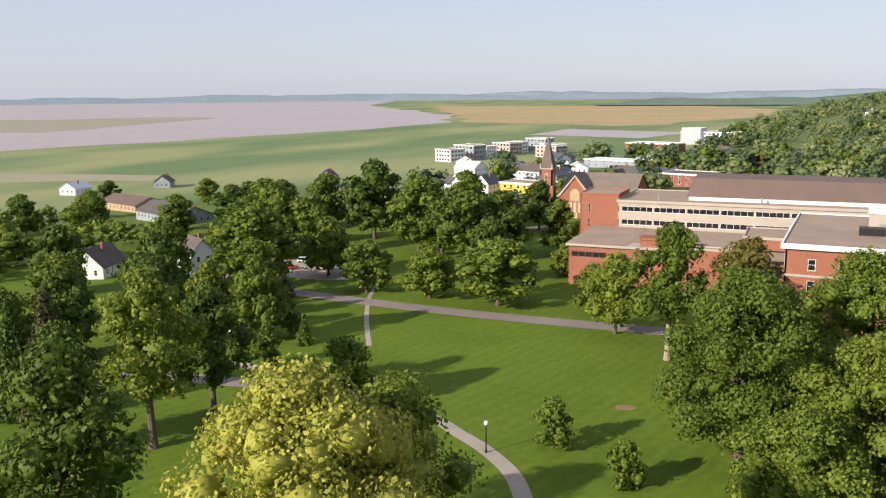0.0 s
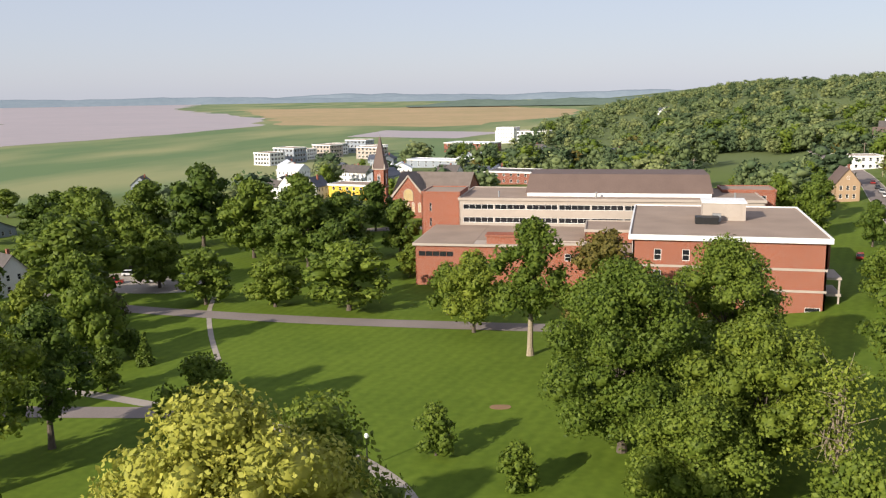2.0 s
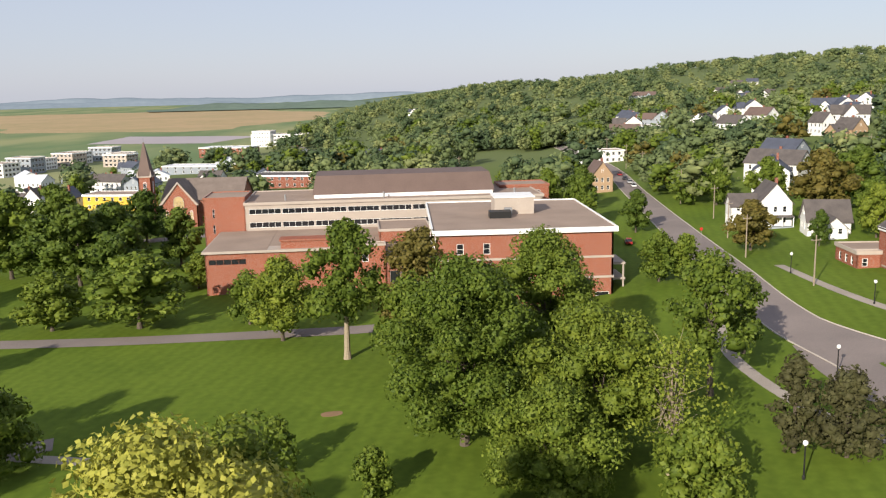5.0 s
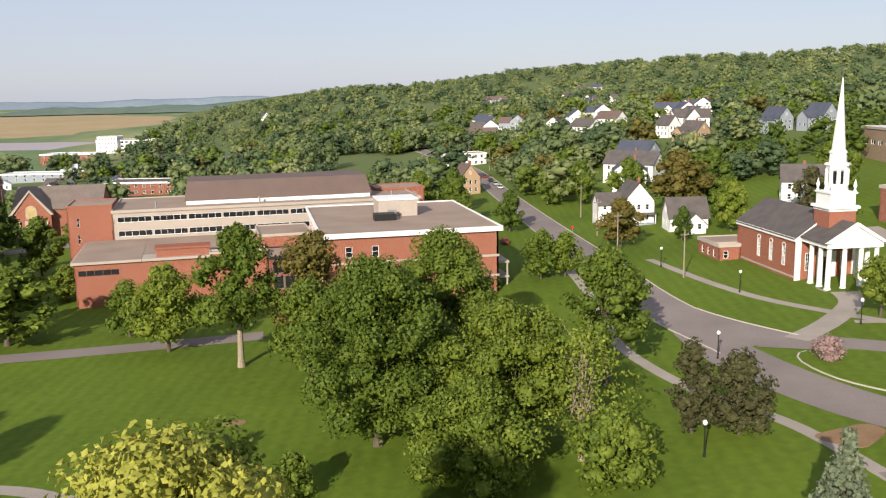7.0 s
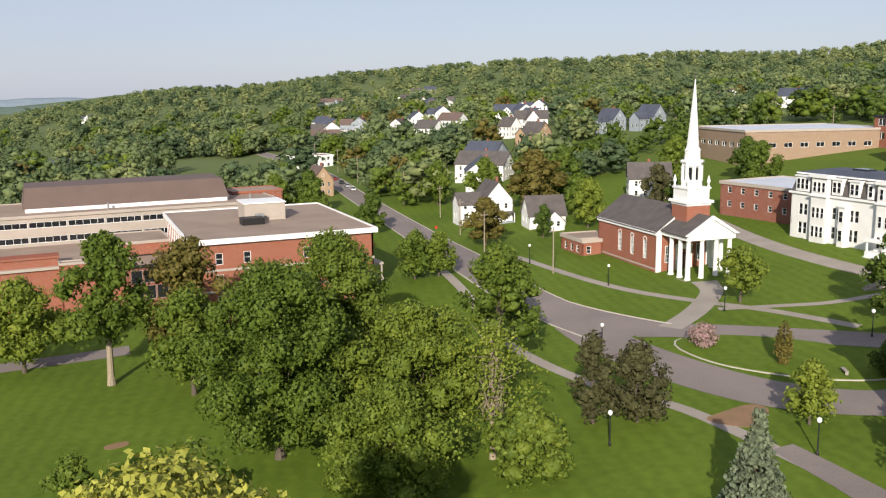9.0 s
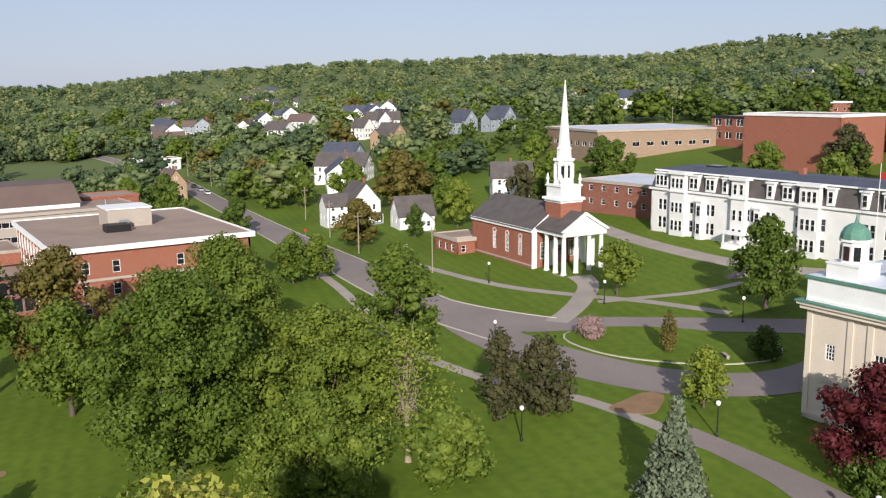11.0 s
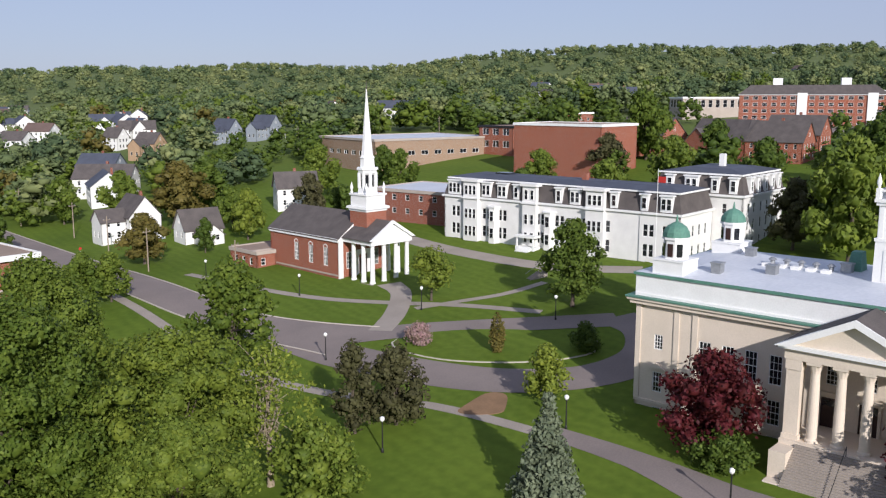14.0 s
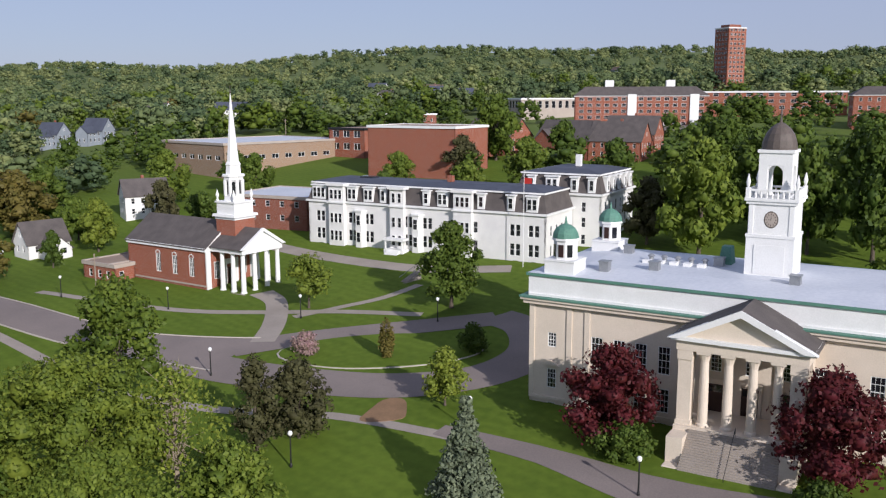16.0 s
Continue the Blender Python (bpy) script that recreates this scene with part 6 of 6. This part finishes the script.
def conifer(name, x, y, h, w, leaf, label, seed=1, cards=30, size=.28, group="conifers on the campus", column=False):
    rs = np.random.default_rng(seed)
    t = thing(name, pose(x, y, land(x, y), 0, 0, seed * 31 % 360), label, "tree", group)
    trunk = Shape()
    limb(trunk, (0, 0, -.5), (0, 0, h * .95), h * .018 + .08, .03, 8)
    lobes, tiers = [], int(9 + h * .7)
    for i in range(tiers):
        u = i / (tiers - 1)
        rad = w / 2 * ((1 - u) ** .85 if not column else math.sin(math.pi * (.12 + .82 * u)) ** .7)
        k = max(3, int(9 * rad / (w / 2) + 2))
        for j in range(k):
            a = math.tau * (j + rs.random() * .6) / k + i
            lr = (.16 * w + .1) * (1 - .5 * u) * (.8 + .4 * rs.random())
            q = rad * (.78 + .22 * rs.random())
            lobes.append((np.array([math.cos(a) * max(q - lr * .5, 0), math.sin(a) * max(q - lr * .5, 0), h * .06 + h * .9 * u - q * .12]), lr))
            if not column and j % 2 == 0:
                limb(trunk, (0, 0, h * .08 + h * .88 * u), (math.cos(a) * q * .9, math.sin(a) * q * .9, h * .06 + h * .9 * u - q * .12), .05, .02, 4)
    part("trunk", trunk, BARK, t)
    v, f = crown_arrays(rs, lobes, cards * 1.6, size, .55)
    c = new("crown", mesh_arrays("crown", v, f, LEAF[leaf]))
    c.parent = t
    return t


# nearest trees
broadleaf("maple_tree", -27.2, 29.6, 28.6, 19.5, "gold", "tall yellow-green tree in fresh leaf on the lawn", .3, 3, 3.4, 60, .17)
broadleaf("maple_tree", -25.6, 38.5, 25.6, 13, "lime", "light green tree beside the yellow-green one", .3, 4, 1.3, 50, .19)
broadleaf("maple_tree", -80.2, 71.5, 24, 13.5, "lime", "tall light green tree with a bare lower trunk", .28, 5, 1.3, 32, .32)
broadleaf("maple_tree", -81.8, 85.5, 18.8, 12, "dark", "dark green tree with a straight trunk", .2, 6, 1.1, 34, .3)
conifer("spruce_tree", -104.5, 76.5, 19, 9.5, "brown", "dark brownish spruce on the lawn edge", 7)
conifer("spruce_tree", -109, 74, 18, 8.5, "dark", "dark green spruce on the lawn edge", 8)
broadleaf("maple_tree", -55.5, 36.6, 26.0, 15, "dark", "dark green tree at the lawn edge", .15, 9, 1.2, 34, .3)
broadleaf("maple_tree", -90, 66, 17.0, 12, "dark", "dark green tree at the lawn edge", .15, 10, 1.0, 30, .32)
broadleaf("young_tree", -65.5, 95, 9.8, 11.5, "mid", "spreading young tree on the lawn", .1, 11, 1.0, 34, .28, sparse=.8)
broadleaf("maple_tree", -9.2, 93, 22.6, 21, "mid", "great green maple with lit leaf masses", .1, 12, 2.6, 62, .22)
broadleaf("maple_tree", 5.5, 87, 17.6, 18, "lime", "light green open tree beside the maple", .15, 13, 2.2, 50, .21, sparse=.85)
broadleaf("maple_tree", 3.2, 112, 21.6, 18, "mid", "tall green tree before the library", .15, 14, 1.9, 60, .21)
broadleaf("maple_tree", -1.6, 76.5, 12.2, 14, "mid", "round dense green tree", .1, 15, 1.6, 70, .19)
broadleaf("dying_tree", 11.8, 80, 15.0, 12, "lime", "half bare tree with pale branches", .25, 16, 2.8, 18, .2, core=.0, sparse=.7, bark=PALE_BARK, twigs=2)
broadleaf("maple_tree", 23.6, 101.5, 18.4, 13, "mid", "green tree with a forked trunk", .3, 17, 1.1, 28, .3, sparse=.8)
broadleaf("maple_tree", 34, 117, 12.5, 6.5, "dark", "narrow dark green tree by the drive", .15, 18, .8, 36, .28)
broadleaf("maple_tree", -15.2, 121, 15, 12, "mid", "green tree on the lawn edge", .15, 19, 1.0, 32, .3)
broadleaf("beech_tree", -13.5, 134, 20.5, 15, "orange", "bronze-leaved tree before the library", .15, 20, 1.0, 30, .3)
broadleaf("maple_tree", -25.7, 132.6, 22.8, 13.5, "mid", "tall green tree with a pale trunk", .3, 21, 1.3, 30, .32, bark=PALE_BARK)
broadleaf("maple_tree", -38.0, 146, 14.5, 13, "lime", "light green tree beside the drive", .15, 22, 1.1, 30, .3)
broadleaf("maple_tree", -46, 159, 10, 9, "mid", "green tree beside the drive", .1, 23, .8, 30, .3)
broadleaf("young_tree", 12.6, 73.8, 7.4, 10, "mid", "low spreading green tree", .1, 24, .9, 32, .27, sparse=.85)
broadleaf("yew_tree", 26.3, 82.4, 11.2, 5.6, "brown", "dark brown-green upright yew tree", .04, 25, 1.2, 40, .24)
broadleaf("yew_tree", 31, 80, 9.4, 8.4, "brown", "dark brown-green rounded yew", .04, 26, 1.2, 40, .24)
conifer("blue_spruce", 26.4, 55.2, 10.8, 7.0, "blue", "pale blue-green spruce beside the walk", 28, 34, .22)
broadleaf("young_tree", 75.5, 113, 9.7, 9, "lime", "young light green tree beside the chapel walk", .25, 29, .9, 30, .26, sparse=.85)
broadleaf("maple_tree", 85.4, 89.2, 15, 11, "dark", "dark green dense tree before the white hall", .12, 30, 1.2, 36, .3)
conifer("cedar_column", 58.8, 85.6, 6.4, 2.4, "orange", "narrow clipped bronze-green cedar", 31, 60, .16, column=True)
broadleaf("lilac_bush", 55.4, 98.2, 2.9, 4.6, "pink", "blossoming pink lilac bush on the island", .02, 32, .8, 90, .16, group="shrubs on the campus", dz=.2)
broadleaf("round_shrub", 66.2, 75, 3.9, 4.8, "dark", "round dark green shrub on the island", .02, 33, .8, 80, .17, group="shrubs on the campus", dz=.2)
broadleaf("globe_tree", 46.9, 69, 7.2, 5.8, "lime", "clipped light green tree with a round crown", .14, 34, 1.0, 60, .2)
broadleaf("red_maple", 45.6, 46.6, 11.0, 11.5, "red", "dark red Japanese maple before the hall", .1, 35, 1.3, 40, .24)
broadleaf("red_maple", 45.0, 23.4, 11.4, 13, "red", "dark red maple before the hall", .1, 36, 1.3, 40, .24)
broadleaf("rhododendron_bush", 42.6, 44.0, 3.8, 7, "dark", "dense green shrub below the red maple", .02, 37, 1.0, 60, .2, group="shrubs on the campus")
broadleaf("rhododendron_bush", 38.2, 23.0, 3.0, 6, "dark", "dense green shrub beside the steps", .02, 38, 1.0, 60, .2, group="shrubs on the campus")
broadleaf("young_tree", -31.3, 90.1, 6.2, 5.4, "mid", "small green tree on the lawn", .06, 39, .8, 40, .24)
broadleaf("young_tree", -19.9, 81.6, 5.0, 5, "mid", "small green tree on the lawn", .06, 40, .8, 40, .24)
broadleaf("young_tree", -95, 124.5, 5, 4.6, "dark", "small round dark tree", .08, 41, .7, 40, .26)
conifer("young_spruce", -90.2, 121, 5.8, 3.2, "mid", "young bright spruce on the lawn", 42)
broadleaf("young_tree", -88.4, 107.5, 6.9, 5.6, "mid", "small green tree on the lawn", .06, 43, .8, 40, .26)
broadleaf("red_beech", -108.9, 140, 8.3, 6.5, "brown", "small dark purple-brown tree", .1, 44, .8, 36, .26)
broadleaf("maple_tree", 33.6, 159.5, 9.5, 8.5, "mid", "round green tree at the roadside", .12, 45, 1.0, 34, .28)
broadleaf("maple_tree", 38.4, 158.5, 8.8, 7.4, "mid", "round green tree at the roadside", .12, 46, .9, 34, .28)
# trees of the middle distance
MIDDLE = [
    (-131.8, 160, 20, 22, "mid"), (-85, 163, 11.8, 13, "mid"), (-67.5, 161, 14.4, 18.5, "mid"), (-64, 195.6, 8, 8, "mid"), (-102, 164, 12.5, 13, "mid"),
    (-142, 237, 25, 21, "dark"), (-117, 220, 22, 18, "mid"), (-94.7, 206, 19, 18, "dark"), (-88, 214, 18, 17, "dark"), (-96, 268, 16, 13, "dark"),
]
MIDDLE2 = [
    (-187, 240, 19, 20, "mid"), (-215, 255, 15, 15, "dark"), (-147, 205, 17, 15, "mid"), (-123, 180, 15, 14, "mid"), (-106, 213, 16, 17, "dark"),
    (62.6, 187, 11, 11, "orange"), (92.8, 189, 12.5, 8.5, "lime"), (95.6, 222, 17, 17, "orange"), (194, 145, 13, 12, "brown"), (228, 150, 22, 16, "mid"),
]
MIDDLE3 = [
    (130, 57, 24, 16, "mid"), (138, 70, 14, 11, "brown"), (140, 38, 21, 12, "dark"), (138, 26, 25, 14, "dark"), (150, 50, 22, 15, "dark"),
    (168, 62, 22, 16, "dark"), (175, 30, 20, 14, "dark"), (120, 20, 15, 12, "mid"), (160, 85, 18, 13, "dark"), (104, 166, 13, 11, "dark"),
]
MIDDLE4 = [
    (-78, 182, 15, 13, "dark"), (-110, 240, 20, 16, "mid"), (-165, 215, 20, 17, "mid"), (-160, 190, 17, 15, "dark"), (-120, 145, 15, 12, "mid"),
    (-100, 120, 16, 12, "mid"), (-116, 110, 17, 13, "dark"), (-135, 130, 18, 15, "dark"), (-150, 150, 17, 14, "mid"), (-75, 225, 15, 12, "dark"),
]
MIDDLE5 = [
    (46, 224, 11, 8, "dark"), (34, 238, 14, 10, "mid"), (40, 268, 14, 11, "dark"), (28, 262, 15, 12, "mid"), (78, 186, 8, 5, "dark"),
    (88, 240, 15, 12, "mid"), (110, 230, 16, 13, "dark"), (118, 194, 12, 9, "brown"), (100, 205, 11, 8, "mid"), (80, 258, 14, 10, "mid"),
]
MIDDLE6 = [
    (-72, 262, 12, 10, "mid"), (-118, 258, 17, 14, "dark"), (-130, 285, 18, 14, "mid"), (-60, 205, 9, 8, "mid"), (-175, 260, 19, 16, "mid"),
    (-205, 275, 15, 14, "dark"), (-150, 118, 15, 13, "mid"), (-165, 108, 16, 13, "dark"), (-130, 88, 15, 12, "mid"), (-175, 140, 17, 14, "dark"),
]
MIDDLE7 = [
    (150, 120, 14, 11, "mid"), (142, 140, 12, 9, "dark"), (165, 150, 13, 10, "mid"), (150, 190, 14, 11, "mid"), (158, 205, 13, 10, "dark"),
    (140, 215, 16, 13, "mid"), (176, 115, 16, 13, "mid"), (215, 120, 15, 12, "dark"), (-118, 128, 13, 10, "lime"), (-128, 100, 16, 12, "dark"),
]
MIDDLE8 = [
    (-228, 240, 13, 13, "mid"), (-262, 232, 13, 12, "dark"), (-292, 258, 12, 12, "mid"), (-232, 288, 13, 13, "dark"), (-275, 312, 12, 12, "mid"),
    (-330, 305, 11, 12, "dark"), (-240, 205, 14, 13, "mid"), (-275, 212, 13, 12, "dark"), (-312, 240, 12, 12, "mid"), (-212, 222, 13, 12, "dark"),
]
FORMS = {}
mid_rng = random.Random(5)
for k, (x, y, h, w, leaf) in enumerate(MIDDLE + MIDDLE2 + MIDDLE3 + MIDDLE4 + MIDDLE5 + MIDDLE6 + MIDDLE7 + MIDDLE8):
    key = (leaf, k % 2)
    label = {"mid": "leafy green tree", "dark": "dark green leafy tree", "lime": "light green leafy tree", "orange": "bronze-green leafy tree", "brown": "brown-leaved tree"}[leaf] + " with a full rounded crown"
    if key not in FORMS:
        FORMS[key] = broadleaf("tree", x, y, 16, 13, leaf, label, .13, 100 + k, 1.15, 17, .46, .74, "trees round the campus")
        t = FORMS[key]
    else:
        t = copy_thing(FORMS[key], pose(x, y, land(x, y), 0, 0, mid_rng.uniform(0, 360)))
    t.matrix_basis = pose(x, y, land(x, y), 0, 0, mid_rng.uniform(0, 360)) @ Matrix.Diagonal((w / 13, w / 13, h / 16, 1))

# ---------- far woods on the town and the hillside ----------
def wood(name, label, count, area, keep, near, seed, hmin=9, hmax=17, leaf="far"):
    rs = np.random.default_rng(seed)
    kinds = []
    for k in range(5):
        lobes = []
        nl = 13 if near else 6
        for i in range(nl):
            a, u = i * 2.4 + rs.random(), (i + .5) / nl
            r = .46 * math.sin(math.pi * (.2 + .75 * u)) ** .6 * (.6 + .55 * rs.random())
            lobes.append((np.array([math.cos(a) * r * .62, math.sin(a) * r * .62, .25 + .62 * u]), (.17 if near else .25) * (.7 + .6 * rs.random())))
        kinds.append(crown_arrays(rs, lobes, 520 if near else 260, .045 if near else .065, .62))
    V, F, n, made, tries = [], [], 0, 0, 0
    while made < count and tries < count * 12:
        tries += 1
        x, y = area(rs)
        if not keep(x, y):
            continue
        v, f = kinds[int(rs.integers(5))]
        h = hmin + (hmax - hmin) * rs.random() ** 1.3 * (1.25 if rs.random() < .06 else 1)
        w = h * rs.uniform(.8, 1.55)
        a = rs.uniform(0, math.tau)
        c, s = math.cos(a), math.sin(a)
        p = np.stack([(v[:, 0] * c - v[:, 1] * s) * w + x, (v[:, 0] * s + v[:, 1] * c) * w + y, v[:, 2] * h * .98 + land(x, y) - h * .06], 1)
        V.append(p), F.append(f + n)
        n += len(v)
        made += 1
    ob = new(name, mesh_arrays(name, np.concatenate(V), np.concatenate(F), LEAF[leaf]))
    return tagged(ob, label, "woods", kind="stuff")


CLEAR = [(o.matrix_world.translation.x, o.matrix_world.translation.y) for o in scene.objects if o.get("category") in ("house", "building")]


def open_ground(x, y):
    """Where trees may stand: off roads, houses, campus lawns, car parks and marsh."""
    if x < -30 and y > 300 and x < -210 + 0.03 * y + (30 if y > 760 else 0):
        return False
    if -230 < x < -20 and 340 < y < 700:
        if noise.noise((x * .02, y * .02, 2)) < -.02:
            return False
    if abs(x - (54 + (y - 200) * .09)) < 9 and 190 < y < 460:
        return False
    if x < 150 and y < 255 or (150 < x < 420 and y < 300 and not (x > 300 and y > 235)):
        return False
    if -110 < x < 30 and y < 330:
        return False
    for a, b in CLEAR:
        if abs(x - a) < 75 and abs(y - b) < 75:
            d = math.hypot(a, b)
            along, across = ((a - x) * a + (b - y) * b) / d, ((a - x) * b - (b - y) * a) / d
            if -11 < along < 70 and abs(across) < 13:
                return False
    # gaps, gardens and fields
    return noise.noise((x * .013, y * .013, 8)) > -.1 and noise.noise((x * .034, y * .034, 5)) > -.3


near_area = lambda rs: (rs.uniform(-190, 470), rs.uniform(200, 640))
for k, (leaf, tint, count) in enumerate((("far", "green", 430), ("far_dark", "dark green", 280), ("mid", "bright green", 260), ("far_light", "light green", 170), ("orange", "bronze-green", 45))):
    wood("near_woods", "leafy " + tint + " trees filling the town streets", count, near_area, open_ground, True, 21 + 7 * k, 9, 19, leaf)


def town(rs):
    a, r = radians(rs.uniform(-100, 9)), 430 + 640 * rs.random()
    return -math.sin(a) * r, math.cos(a) * r


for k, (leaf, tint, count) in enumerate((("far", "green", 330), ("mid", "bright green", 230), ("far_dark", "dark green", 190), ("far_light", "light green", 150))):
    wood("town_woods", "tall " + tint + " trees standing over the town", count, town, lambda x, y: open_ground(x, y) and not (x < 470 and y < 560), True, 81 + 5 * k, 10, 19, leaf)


def polar(rs):
    a, r = radians(rs.uniform(-108, 14)), 760 + 1750 * rs.random() ** .8
    return -math.sin(a) * r, math.cos(a) * r


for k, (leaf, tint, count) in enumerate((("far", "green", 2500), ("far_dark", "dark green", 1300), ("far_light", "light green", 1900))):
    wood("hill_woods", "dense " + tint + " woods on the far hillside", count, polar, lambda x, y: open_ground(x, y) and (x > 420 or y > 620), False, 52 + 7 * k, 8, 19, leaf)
campus_area = lambda rs: (rs.uniform(140, 430), rs.uniform(-60, 320))
wood("campus_woods", "green trees between the campus buildings", 170, campus_area,
     lambda x, y: all(abs(x - a) > 22 or abs(y - b) > 22 for a, b in CLEAR) and not (300 < x < 425 and 105 < y < 195) and not (150 < x < 245 and 150 < y < 255) and not (x < 175 and 70 < y < 225), True, 23, 9, 17, "dark")
west_area = lambda rs: (rs.uniform(-330, -150), rs.uniform(80, 225))
wood("shore_woods", "green trees along the shore road", 80, west_area,
     lambda x, y: all(abs(x - a) > 16 or not -60 < y - b < 14 for a, b in CLEAR) and not (x < -210 and y > 300) and not (x > -155 and y > 165), True, 24, 9, 15, "mid")
